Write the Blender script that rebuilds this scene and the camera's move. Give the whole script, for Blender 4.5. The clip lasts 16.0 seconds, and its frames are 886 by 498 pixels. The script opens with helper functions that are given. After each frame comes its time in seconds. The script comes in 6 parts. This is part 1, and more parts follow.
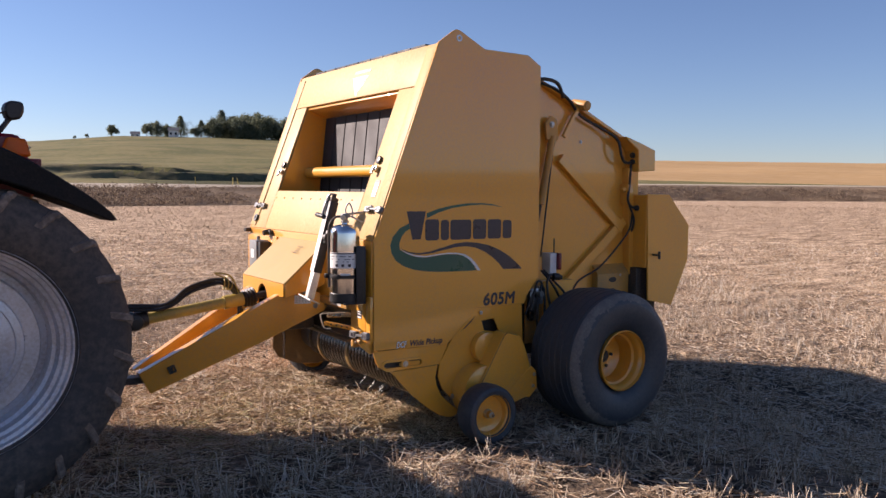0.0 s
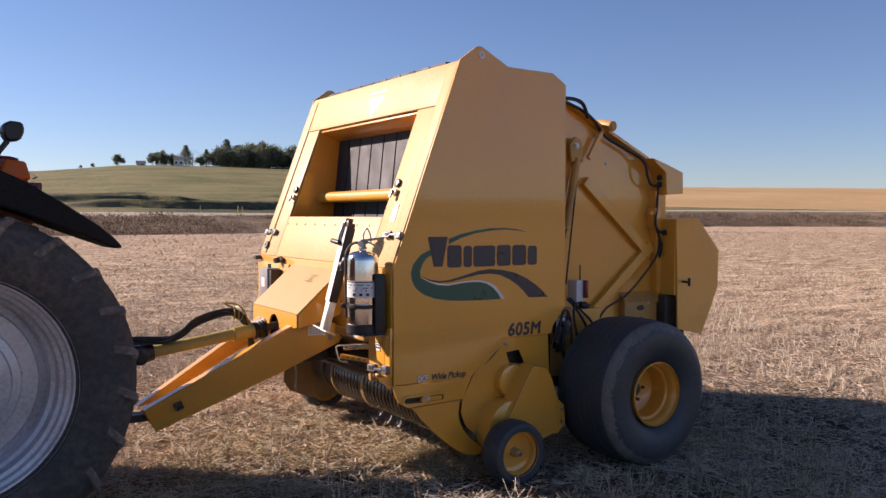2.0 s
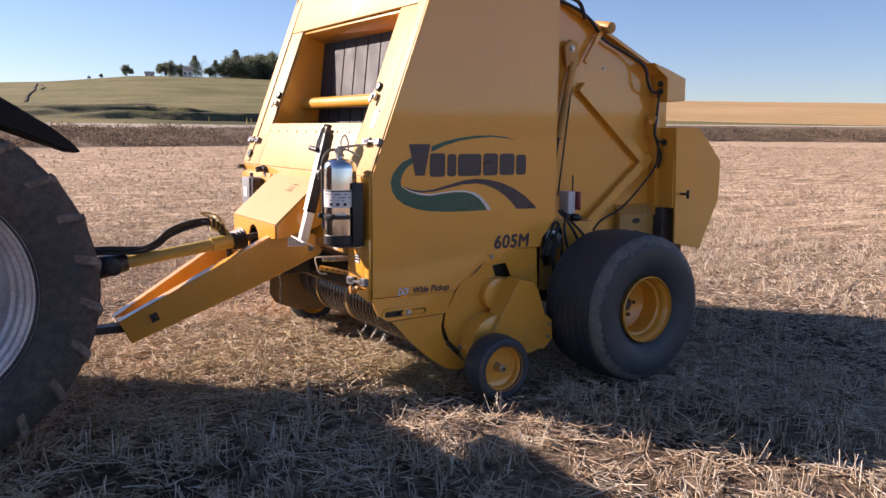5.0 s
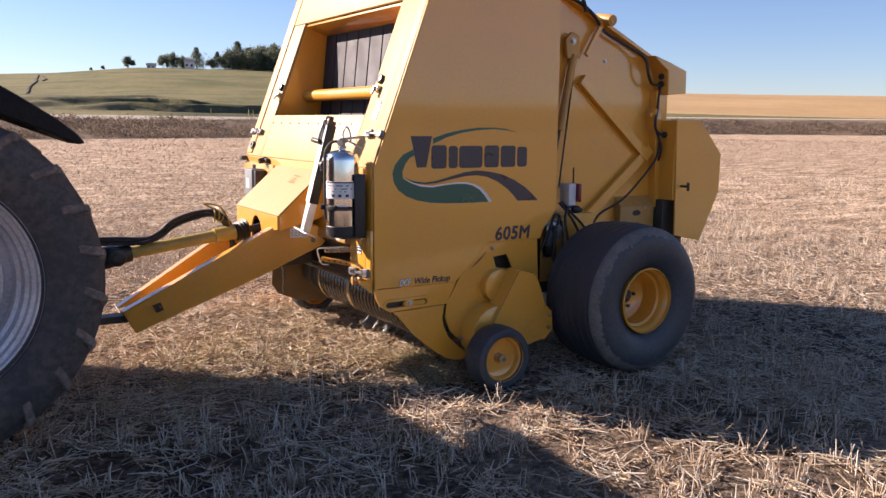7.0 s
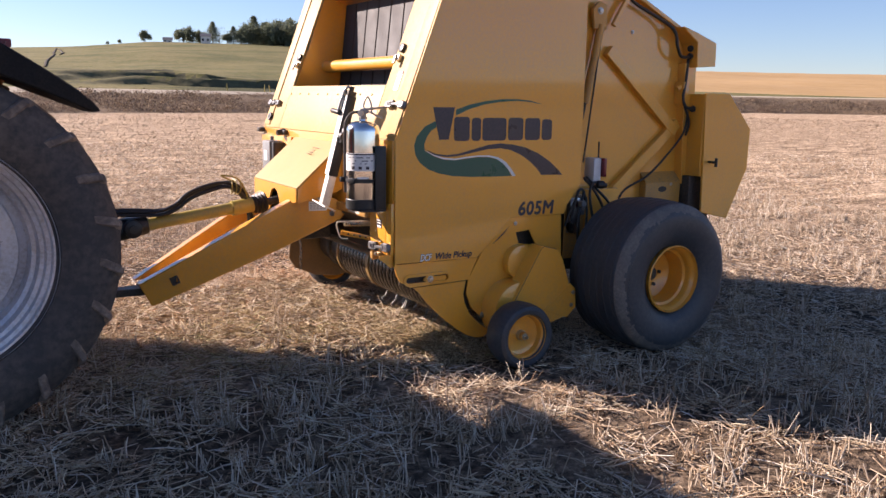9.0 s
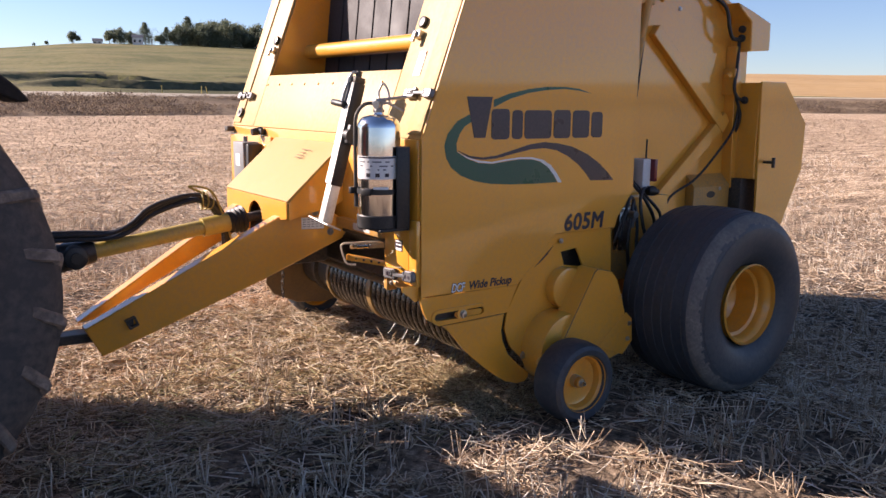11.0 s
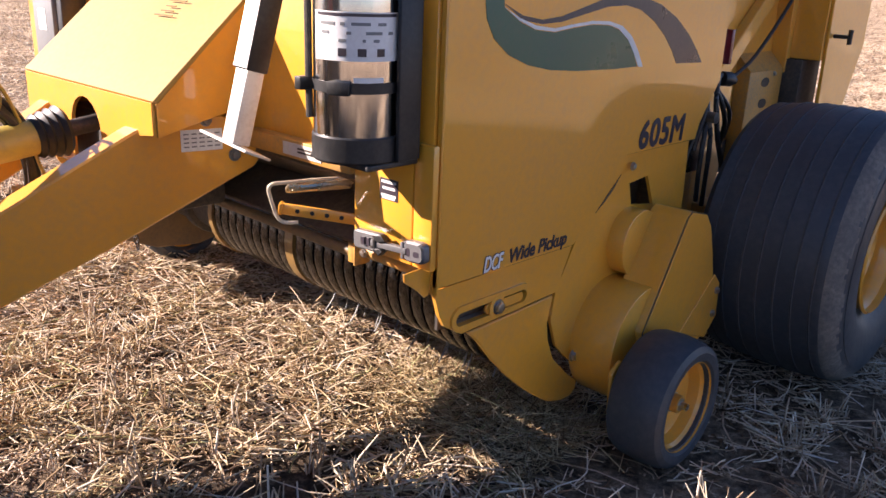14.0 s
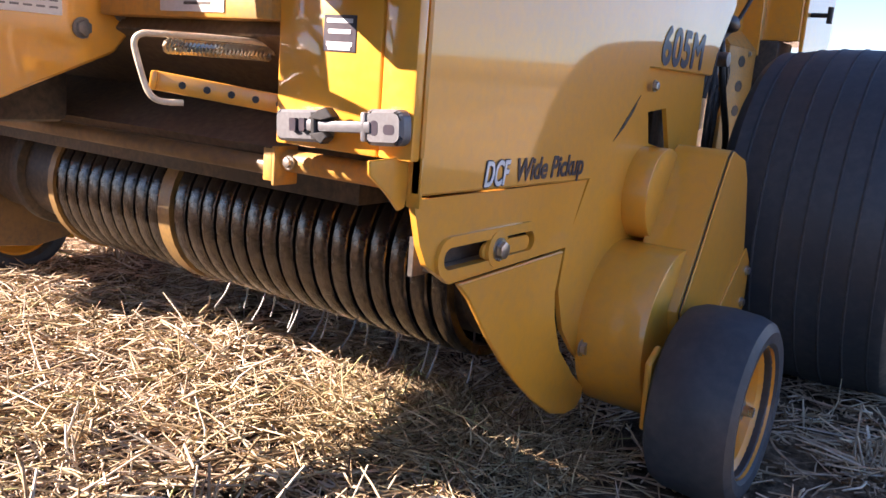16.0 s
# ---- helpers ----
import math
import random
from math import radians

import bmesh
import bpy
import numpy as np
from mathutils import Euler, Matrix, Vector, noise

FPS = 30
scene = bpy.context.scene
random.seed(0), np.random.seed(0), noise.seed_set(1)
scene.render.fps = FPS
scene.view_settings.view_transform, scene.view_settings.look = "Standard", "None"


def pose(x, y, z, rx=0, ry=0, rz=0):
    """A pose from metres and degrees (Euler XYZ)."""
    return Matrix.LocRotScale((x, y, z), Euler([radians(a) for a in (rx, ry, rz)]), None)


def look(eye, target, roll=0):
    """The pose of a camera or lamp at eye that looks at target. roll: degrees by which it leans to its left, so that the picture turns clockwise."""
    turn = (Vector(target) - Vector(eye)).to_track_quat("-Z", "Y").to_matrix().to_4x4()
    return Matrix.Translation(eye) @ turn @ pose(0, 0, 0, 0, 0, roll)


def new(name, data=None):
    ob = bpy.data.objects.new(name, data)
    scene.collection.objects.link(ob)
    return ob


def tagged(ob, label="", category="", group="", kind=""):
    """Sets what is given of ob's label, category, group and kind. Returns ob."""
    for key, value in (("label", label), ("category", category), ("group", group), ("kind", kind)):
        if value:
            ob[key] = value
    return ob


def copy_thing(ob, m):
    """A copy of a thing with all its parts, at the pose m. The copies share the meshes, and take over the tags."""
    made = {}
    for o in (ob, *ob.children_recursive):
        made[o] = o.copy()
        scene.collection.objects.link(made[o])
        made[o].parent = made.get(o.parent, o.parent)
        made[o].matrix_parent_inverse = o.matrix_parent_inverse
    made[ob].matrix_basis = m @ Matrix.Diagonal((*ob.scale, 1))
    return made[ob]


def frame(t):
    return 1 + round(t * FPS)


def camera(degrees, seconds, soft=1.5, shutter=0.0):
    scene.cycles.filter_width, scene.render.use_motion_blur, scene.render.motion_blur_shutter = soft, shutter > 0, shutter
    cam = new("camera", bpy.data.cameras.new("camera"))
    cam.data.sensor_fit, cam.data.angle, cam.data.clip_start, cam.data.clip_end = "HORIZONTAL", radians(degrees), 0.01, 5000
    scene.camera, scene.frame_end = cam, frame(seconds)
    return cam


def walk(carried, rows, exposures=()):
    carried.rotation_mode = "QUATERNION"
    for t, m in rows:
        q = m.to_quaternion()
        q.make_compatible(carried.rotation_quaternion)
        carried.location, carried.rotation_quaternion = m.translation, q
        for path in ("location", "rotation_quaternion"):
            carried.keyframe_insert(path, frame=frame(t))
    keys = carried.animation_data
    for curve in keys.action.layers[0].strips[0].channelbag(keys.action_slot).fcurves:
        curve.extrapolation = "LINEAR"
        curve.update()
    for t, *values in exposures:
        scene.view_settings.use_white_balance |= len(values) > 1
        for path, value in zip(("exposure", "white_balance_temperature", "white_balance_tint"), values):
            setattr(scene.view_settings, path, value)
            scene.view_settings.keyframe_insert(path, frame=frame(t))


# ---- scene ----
cam = camera(56.5, 16.0)
PATH = [
    (0, (-2.753, -5.124, 1.865), (-1.658, -3.457, 1.722), 0.5),
    (0.5, (-2.753, -5.115, 1.868), (-1.674, -3.436, 1.745), 0.4),
    (1, (-2.744, -5.01, 1.849), (-1.663, -3.33, 1.756), 0.7),
    (1.5, (-2.722, -4.832, 1.853), (-1.634, -3.156, 1.783), 0.2),
    (2, (-2.68, -4.776, 1.843), (-1.592, -3.1, 1.766), 0.2),
    (2.5, (-2.577, -4.759, 1.852), (-1.501, -3.077, 1.75), 0.8),
    (3, (-2.502, -4.729, 1.814), (-1.443, -3.043, 1.636), 0.7),
    (3.5, (-2.423, -4.697, 1.805), (-1.383, -3.005, 1.563), 0.5),
    (4, (-2.396, -4.685, 1.811), (-1.351, -2.996, 1.578), 0.2),
    (4.5, (-2.384, -4.679, 1.803), (-1.334, -2.996, 1.547), 0.3),
    (5, (-2.381, -4.676, 1.796), (-1.326, -3.001, 1.512), 0.5),
    (7.5, (-2.404, -4.719, 1.793), (-1.358, -3.042, 1.485), 0.6),
    (8, (-2.402, -4.714, 1.788), (-1.368, -3.032, 1.469), 0.6),
    (8.5, (-2.381, -4.692, 1.783), (-1.356, -3.008, 1.448), 0.7),
    (9, (-2.376, -4.584, 1.757), (-1.36, -2.899, 1.4), 1.0),
    (9.2, (-2.387, -4.478, 1.739), (-1.373, -2.792, 1.381), 0.9),
    (11.3, (-2.188, -3.151, 1.681), (-1.039, -1.554, 1.32), 0.5),
    (11.5, (-2.188, -3.02, 1.692), (-1.037, -1.427, 1.319), 0.3),
    (12, (-2.075, -2.674, 1.648), (-0.905, -1.099, 1.258), 0.1),
    (12.5, (-1.957, -2.373, 1.632), (-0.741, -0.845, 1.2), 0.6),
    (13, (-1.874, -2.004, 1.586), (-0.593, -0.572, 1.029), 0.6),
    (13.5, (-1.712, -1.723, 1.55), (-0.366, -0.393, 0.902), 1.5),
    (14, (-1.461, -1.394, 1.509), (-0.068, -0.106, 0.876), 2.4),
    (14.5, (-1.271, -1.044, 1.417), (0.177, 0.189, 0.798), 2.2),
    (15, (-1.105, -0.801, 1.143), (0.426, 0.366, 0.601), 3.4),
    (15.5, (-1.023, -0.768, 0.904), (0.571, 0.353, 0.451), 4.9),
    (16, (-1.024, -0.779, 0.903), (0.588, 0.332, 0.495), 4.4),
]
EXPOSURES = [(t, e, 6500, 27) for t, e in ((0, 0.92), (2.5, 0.88), (3.5, 0.98), (5, 1.15), (9, 1.28), (12.5, 1.38), (14.0, 1.68), (14.6, 1.70), (15.0, 1.80), (15.5, 2.1), (16, 2.2))]
walk(cam, [(t, look(eye, target, roll)) for t, eye, target, roll in PATH], EXPOSURES)

# ---- sky and sun ----
SUN_AZ, SUN_EL = 128.2, 26.5          # degrees from +x towards +y; towards the sun
world = bpy.data.worlds.new("sky")
scene.world = world
world.use_nodes = True
wn = world.node_tree
sky = wn.nodes.new("ShaderNodeTexSky")
sky.sky_type, sky.sun_disc = "NISHITA", False
sky.sun_elevation, sky.sun_rotation = radians(SUN_EL), radians(90.0 - SUN_AZ)
sky.altitude, sky.air_density, sky.dust_density, sky.ozone_density = 700, 1.0, 0.15, 4.6
wn.links.new(sky.outputs[0], wn.nodes["Background"].inputs[0])
wn.nodes["Background"].inputs[1].default_value = 0.060
sun = new("sun", bpy.data.lights.new("sun", "SUN"))
sun.data.energy, sun.data.angle, sun.data.color = 5.0, radians(0.53), (1.0, 0.905, 0.76)
d = Vector((math.cos(radians(SUN_AZ)) * math.cos(radians(SUN_EL)), math.sin(radians(SUN_AZ)) * math.cos(radians(SUN_EL)), math.sin(radians(SUN_EL))))
sun.matrix_world = look(d * 50, (0, 0, 0))


# ---- materials ----
def node_mat(name):
    m = bpy.data.materials.new(name)
    m.use_nodes = True
    nt = m.node_tree
    return m, nt, nt.nodes["Principled BSDF"]


def add(nt, kind, **inputs):
    n = nt.nodes.new(kind)
    for k, v in inputs.items():
        n.inputs[k.replace("_", " ")].default_value = v
    return n


def ramp(nt, src, stops):
    r = nt.nodes.new("ShaderNodeValToRGB")
    e = r.color_ramp.elements
    while len(e) < len(stops):
        e.new(0.5)
    for el, (p, c) in zip(e, stops):
        el.position, el.color = p, (*c, 1)
    nt.links.new(src, r.inputs[0])
    return r


def noise_node(nt, scale, detail=4.0, rough=0.6, co=None):
    n = add(nt, "ShaderNodeTexNoise", Scale=scale, Detail=detail, Roughness=rough)
    if co is not None:
        nt.links.new(co, n.inputs["Vector"])
    return n


def mix(nt, fac, a, b):
    m = nt.nodes.new("ShaderNodeMix")
    m.data_type = "RGBA"
    for sock, v in ((m.inputs[0], fac), (m.inputs[6], a), (m.inputs[7], b)):
        if isinstance(v, (int, float)):
            sock.default_value = v
        elif isinstance(v, tuple):
            sock.default_value = (*v, 1)
        else:
            nt.links.new(v, sock)
    return m.outputs[2]


def surface(name, base, wear, rough=0.5, metal=0.0, big=3.0, small=60.0, amount=0.35, bump=0.1, depth=0.002, coat=0.0, spread=0.12):
    """Base colour worn or dusted towards a second colour, at two scales, with fine relief."""
    m, nt, b = node_mat(name)
    co = nt.nodes.new("ShaderNodeTexCoord").outputs["Object"]
    n1, n2 = noise_node(nt, big, 5, 0.6, co), noise_node(nt, small, 3, 0.6, co)
    mul = nt.nodes.new("ShaderNodeMath")
    mul.operation = "MULTIPLY"
    nt.links.new(n1.outputs[0], mul.inputs[0])
    nt.links.new(n2.outputs[0], mul.inputs[1])
    f = ramp(nt, mul.outputs[0], [(0.18, (0, 0, 0)), (0.42, (amount, amount, amount))])
    nt.links.new(mix(nt, f.outputs[0], base, wear), b.inputs["Base Color"])
    r = ramp(nt, n1.outputs[0], [(0.3, (max(rough - spread, 0.02),) * 3), (0.7, (min(rough + spread, 1),) * 3)])
    nt.links.new(r.outputs[0], b.inputs["Roughness"])
    b.inputs["Metallic"].default_value = metal
    b.inputs["Coat Weight"].default_value = coat
    b.inputs["Coat Roughness"].default_value = 0.12
    if bump:
        bp = add(nt, "ShaderNodeBump", Strength=bump, Distance=depth)
        nt.links.new(n2.outputs[0], bp.inputs["Height"])
        nt.links.new(bp.outputs[0], b.inputs["Normal"])
    return m


YELLOW = surface("yellow_paint", (0.81, 0.366, 0.034), (0.61, 0.315, 0.085), 0.40, 0, 1.3, 45, 0.55, 0.03, 0.0006, 1.0, 0.08)
YELLOW.node_tree.nodes["Principled BSDF"].inputs["Specular IOR Level"].default_value = 0.3
YELLOW.node_tree.nodes["Principled BSDF"].inputs["Coat Roughness"].default_value = 0.05
YELLOW.node_tree.nodes["Principled BSDF"].inputs["Coat IOR"].default_value = 1.52
# Front panels: bleached yellow, paled further to carry the sun's glare.
YELLOW_FADE_GLARE = surface("bleached_glare_yellow_paint", (0.48, 0.302, 0.098), (0.57, 0.39, 0.17), 0.58, 0, 1.7, 40, 0.8, 0.06, 0.001, 0.0, 0.06)
YELLOW_FADE_GLARE.node_tree.nodes["Principled BSDF"].inputs["Specular IOR Level"].default_value = 0.35
YELLOW_FADE_GLARE.node_tree.nodes["Principled BSDF"].inputs["Coat Roughness"].default_value = 0.42
SCRUBBED = surface("scrubbed_steel", (0.66, 0.64, 0.60), (0.46, 0.41, 0.35), 0.5, 0.35, 8, 90, 0.6)
# Dusty yellow for the sunlit hood top, its base darkened to offset the sun.
YELLOW_HOOD = surface("dusty_sunlit_hood_paint", (0.40, 0.25, 0.042), (0.37, 0.24, 0.068), 0.55, 0, 2.2, 60, 0.7, 0.08, 0.001, 0.3, 0.1)
ROD_ZINC = surface("dusty_galvanized_rod", (0.72, 0.62, 0.46), (0.45, 0.35, 0.22), 0.5, 0.2, 12, 90, 0.6)
YELLOW_DULL = surface("worn_yellow_paint", (0.58, 0.28, 0.045), (0.30, 0.20, 0.09), 0.5, 0, 5, 70, 0.8, 0.15, 0.001)
FENDER = surface("matt_black_plastic", (0.012, 0.012, 0.013), (0.04, 0.035, 0.03), 0.7, 0, 6, 80, 0.5)
FENDER.node_tree.nodes["Principled BSDF"].inputs["Specular IOR Level"].default_value = 0.15
BLACK = surface("black_plastic", (0.013, 0.013, 0.014), (0.05, 0.046, 0.042), 0.48, 0, 6, 80, 0.5)
RUBBER = surface("tyre_rubber", (0.033, 0.041, 0.052), (0.075, 0.077, 0.080), 0.52, 0, 4, 40, 0.7, 0.3, 0.003)
RUBBER_LINE = surface("worn_rib_rubber", (0.032, 0.037, 0.044), (0.070, 0.070, 0.072), 0.7, 0, 9, 60, 0.8)
RUBBER_SCUFF = surface("scuffed_rubber", (0.12, 0.113, 0.105), (0.22, 0.195, 0.17), 0.9, 0, 9, 60, 0.9, 0.6, 0.004)
MUDDY = surface("dusty_sidewall_rubber", (0.052, 0.046, 0.044), (0.135, 0.108, 0.088), 0.8, 0, 1.6, 26, 0.9, 0.5, 0.006)
LUG_MUD = surface("mud_caked_lug", (0.13, 0.10, 0.082), (0.33, 0.255, 0.20), 0.92, 0, 5, 30, 1.0, 0.8, 0.008)
BELT = surface("belt_rubber", (0.022, 0.020, 0.021), (0.06, 0.054, 0.052), 0.72, 0, 3, 90, 0.7, 0.2)
STEEL = surface("bare_steel", (0.55, 0.53, 0.50), (0.30, 0.25, 0.20), 0.32, 1.0, 6, 90, 0.6)
LATCH = surface("grey_latch_casting", (0.17, 0.17, 0.175), (0.11, 0.10, 0.10), 0.42, 0.3, 20, 140, 0.6)
GOLD_ZINC = surface("yellow_zinc_wire", (0.66, 0.60, 0.46), (0.42, 0.36, 0.26), 0.3, 0.85, 12, 90, 0.6)
ZINC = surface("zinc_castings", (0.30, 0.30, 0.29), (0.20, 0.19, 0.18), 0.5, 0.6, 20, 140, 0.6)
CHROME = surface("stainless_cylinder", (0.78, 0.76, 0.73), (0.60, 0.55, 0.48), 0.17, 1.0, 3, 120, 0.5, 0.02, 0.0005, 0, 0.06)
REEL = surface("polished_stripper_band", (0.120, 0.112, 0.104), (0.022, 0.018, 0.015), 0.22, 0.9, 9, 60, 0.9, 0.1)
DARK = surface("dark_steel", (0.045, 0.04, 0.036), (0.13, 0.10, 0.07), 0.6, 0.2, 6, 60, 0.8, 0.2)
SILVER = surface("silver_rim_paint", (0.60, 0.60, 0.64), (0.36, 0.31, 0.27), 0.36, 0.3, 3, 50, 0.8, 0.1)
RED = surface("red_paint", (0.20, 0.012, 0.02), (0.12, 0.05, 0.04), 0.35, 0, 4, 60, 0.5)
WHITE = surface("white_sticker", (0.78, 0.78, 0.76), (0.60, 0.58, 0.54), 0.5, 0, 8, 90, 0.5, 0)
GREY = surface("grey_box", (0.20, 0.21, 0.215), (0.15, 0.145, 0.14), 0.5, 0, 8, 90, 0.5)
GREEN_D = surface("green_decal", (0.012, 0.10, 0.065), (0.05, 0.10, 0.07), 0.35, 0, 5, 60, 0.4, 0)
DARK_D = surface("charcoal_decal", (0.035, 0.028, 0.04), (0.09, 0.07, 0.07), 0.35, 0, 5, 60, 0.4, 0)
RED_D = surface("red_decal", (0.45, 0.03, 0.02), (0.30, 0.06, 0.04), 0.45, 0, 8, 60, 0.4, 0)
SHAFT = surface("shaft_guard_plastic", (0.45, 0.33, 0.06), (0.25, 0.2, 0.1), 0.5, 0, 8, 60, 0.7)
DUSTY = surface("dusty_steel_plate", (0.11, 0.078, 0.05), (0.20, 0.14, 0.085), 0.75, 0, 6, 60, 0.9, 0.3)
TAN_BAND = surface("tan_retainer_band", (0.27, 0.16, 0.05), (0.11, 0.075, 0.045), 0.45, 0.1, 8, 60, 0.7)
AMBER, nt_, b_ = node_mat("amber_lens")
b_.inputs["Base Color"].default_value = (1.0, 0.24, 0.012, 1)
b_.inputs["Roughness"].default_value = 0.15
tr_, ms_ = nt_.nodes.new("ShaderNodeBsdfTranslucent"), nt_.nodes.new("ShaderNodeMixShader")
tr_.inputs[0].default_value = (1.0, 0.30, 0.02, 1)
ms_.inputs[0].default_value = 0.6
nt_.links.new(b_.outputs[0], ms_.inputs[1])
nt_.links.new(tr_.outputs[0], ms_.inputs[2])
nt_.links.new(ms_.outputs[0], nt_.nodes["Material Output"].inputs[0])


def ground_mat(name, stops, scale, fine, rough=0.95, bump=0.4, dist=0.05, stretch=(1, 1, 1), streak=None):
    m, nt, b = node_mat(name)
    geo = nt.nodes.new("ShaderNodeNewGeometry").outputs["Position"]
    mp = add(nt, "ShaderNodeMapping", Scale=stretch)
    nt.links.new(geo, mp.inputs["Vector"])
    n1 = noise_node(nt, scale, 8, 0.65, mp.outputs[0])
    n2 = noise_node(nt, fine, 6, 0.75, geo)
    a = add(nt, "ShaderNodeMath")
    a.operation = "ADD"
    nt.links.new(n1.outputs[0], a.inputs[0])
    nt.links.new(n2.outputs[0], a.inputs[1])
    h = add(nt, "ShaderNodeMath")
    h.operation = "MULTIPLY"
    h.inputs[1].default_value = 0.5
    nt.links.new(a.outputs[0], h.inputs[0])
    c = ramp(nt, h.outputs[0], stops)
    col = c.outputs[0]
    if streak:
        mp2 = add(nt, "ShaderNodeMapping", Scale=(0.010, 0.010, 0.42))
        nt.links.new(geo, mp2.inputs["Vector"])
        n3 = noise_node(nt, 1.0, 6, 0.62, mp2.outputs[0])
        sep = nt.nodes.new("ShaderNodeSeparateXYZ")
        nt.links.new(geo, sep.inputs[0])
        zr = nt.nodes.new("ShaderNodeMapRange")
        for k, v in zip(("From Min", "From Max", "To Min", "To Max"), (3.5, 11.0, 0.075, -0.03)):
            zr.inputs[k].default_value = v
        nt.links.new(sep.outputs[2], zr.inputs[0])
        ad = nt.nodes.new("ShaderNodeMath")
        nt.links.new(n3.outputs[0], ad.inputs[0])
        nt.links.new(zr.outputs[0], ad.inputs[1])
        f3 = ramp(nt, ad.outputs[0], [(0.57, (0, 0, 0)), (0.63, (0.85, 0.85, 0.85))])
        col = mix(nt, f3.outputs[0], col, streak)
    nt.links.new(col, b.inputs["Base Color"])
    b.inputs["Roughness"].default_value = rough
    b.inputs["Specular IOR Level"].default_value = 0.15
    bp = add(nt, "ShaderNodeBump", Strength=bump, Distance=dist)
    nt.links.new(n2.outputs[0], bp.inputs["Height"])
    nt.links.new(bp.outputs[0], b.inputs["Normal"])
    return m


G_STUBBLE = ground_mat("stubble_soil", [(0.38, (0.025, 0.018, 0.012)), (0.46, (0.085, 0.061, 0.042)), (0.54, (0.26, 0.19, 0.13)), (0.62, (0.56, 0.43, 0.305))], 0.55, 16.0, 0.95, 0.9, 0.06)


def straw_cover(m):
    """Fine straw cover that closes over the bare soil further out in the field."""
    nt = m.node_tree
    b = nt.nodes["Principled BSDF"]
    soil = b.inputs["Base Color"].links[0].from_socket
    geo = nt.nodes.new("ShaderNodeNewGeometry").outputs["Position"]
    mp = add(nt, "ShaderNodeMapping", Scale=(0.5, 1.6, 1.0), Rotation=(0, 0, radians(-12)))
    nt.links.new(geo, mp.inputs["Vector"])
    fine, rows = noise_node(nt, 16.0, 4, 0.8, geo), noise_node(nt, 1.1, 6, 0.8, mp.outputs[0])
    mean = nt.nodes.new("ShaderNodeMath")
    nt.links.new(fine.outputs[0], mean.inputs[0])
    nt.links.new(rows.outputs[0], mean.inputs[1])
    half = nt.nodes.new("ShaderNodeMath")
    half.operation = "MULTIPLY"
    half.inputs[1].default_value = 0.5
    nt.links.new(mean.outputs[0], half.inputs[0])
    c = ramp(nt, half.outputs[0], [(0.42, (0.10, 0.067, 0.040)), (0.47, (0.29, 0.20, 0.125)), (0.52, (0.53, 0.38, 0.245)), (0.58, (0.82, 0.635, 0.44))])
    ln = nt.nodes.new("ShaderNodeVectorMath")
    ln.operation = "LENGTH"
    nt.links.new(geo, ln.inputs[0])
    far = nt.nodes.new("ShaderNodeMapRange")
    far.inputs["From Min"].default_value, far.inputs["From Max"].default_value = 4.0, 13.0
    nt.links.new(ln.outputs["Value"], far.inputs[0])
    nt.links.new(mix(nt, far.outputs[0], soil, c.outputs[0]), b.inputs["Base Color"])


straw_cover(G_STUBBLE)
G_PASTURE = ground_mat("dry_green_pasture", [(0.36, (0.070, 0.076, 0.028)), (0.45, (0.118, 0.116, 0.042)), (0.53, (0.172, 0.150, 0.060)), (0.66, (0.25, 0.20, 0.09))], 0.05, 0.8, 0.95, 0.5, 0.4, (1, 1, 4), (0.062, 0.062, 0.028))
G_TAN = ground_mat("ripe_tan_hillside", [(0.32, (0.31, 0.195, 0.085)), (0.5, (0.41, 0.268, 0.125)), (0.68, (0.48, 0.33, 0.17))], 0.006, 0.12, 0.95, 0.3, 0.3)
G_TRACK = ground_mat("gravel_track", [(0.3, (0.34, 0.29, 0.22)), (0.7, (0.50, 0.44, 0.34))], 0.1, 2.0)
G_DRY = ground_mat("dry_verge_grass", [(0.35, (0.085, 0.062, 0.042)), (0.5, (0.17, 0.123, 0.08)), (0.65, (0.30, 0.215, 0.135))], 0.12, 0.9)
# Rut soil, darkened to stand for the shadow lying in the ruts.
G_RUT = ground_mat("shadowed_rut_soil", [(0.3, (0.045, 0.034, 0.026)), (0.7, (0.095, 0.074, 0.052))], 0.1, 1.0)
G_BANK = ground_mat("eroded_bank", [(0.35, (0.04, 0.04, 0.025)), (0.5, (0.10, 0.095, 0.05)), (0.65, (0.20, 0.17, 0.085))], 0.05, 0.5)


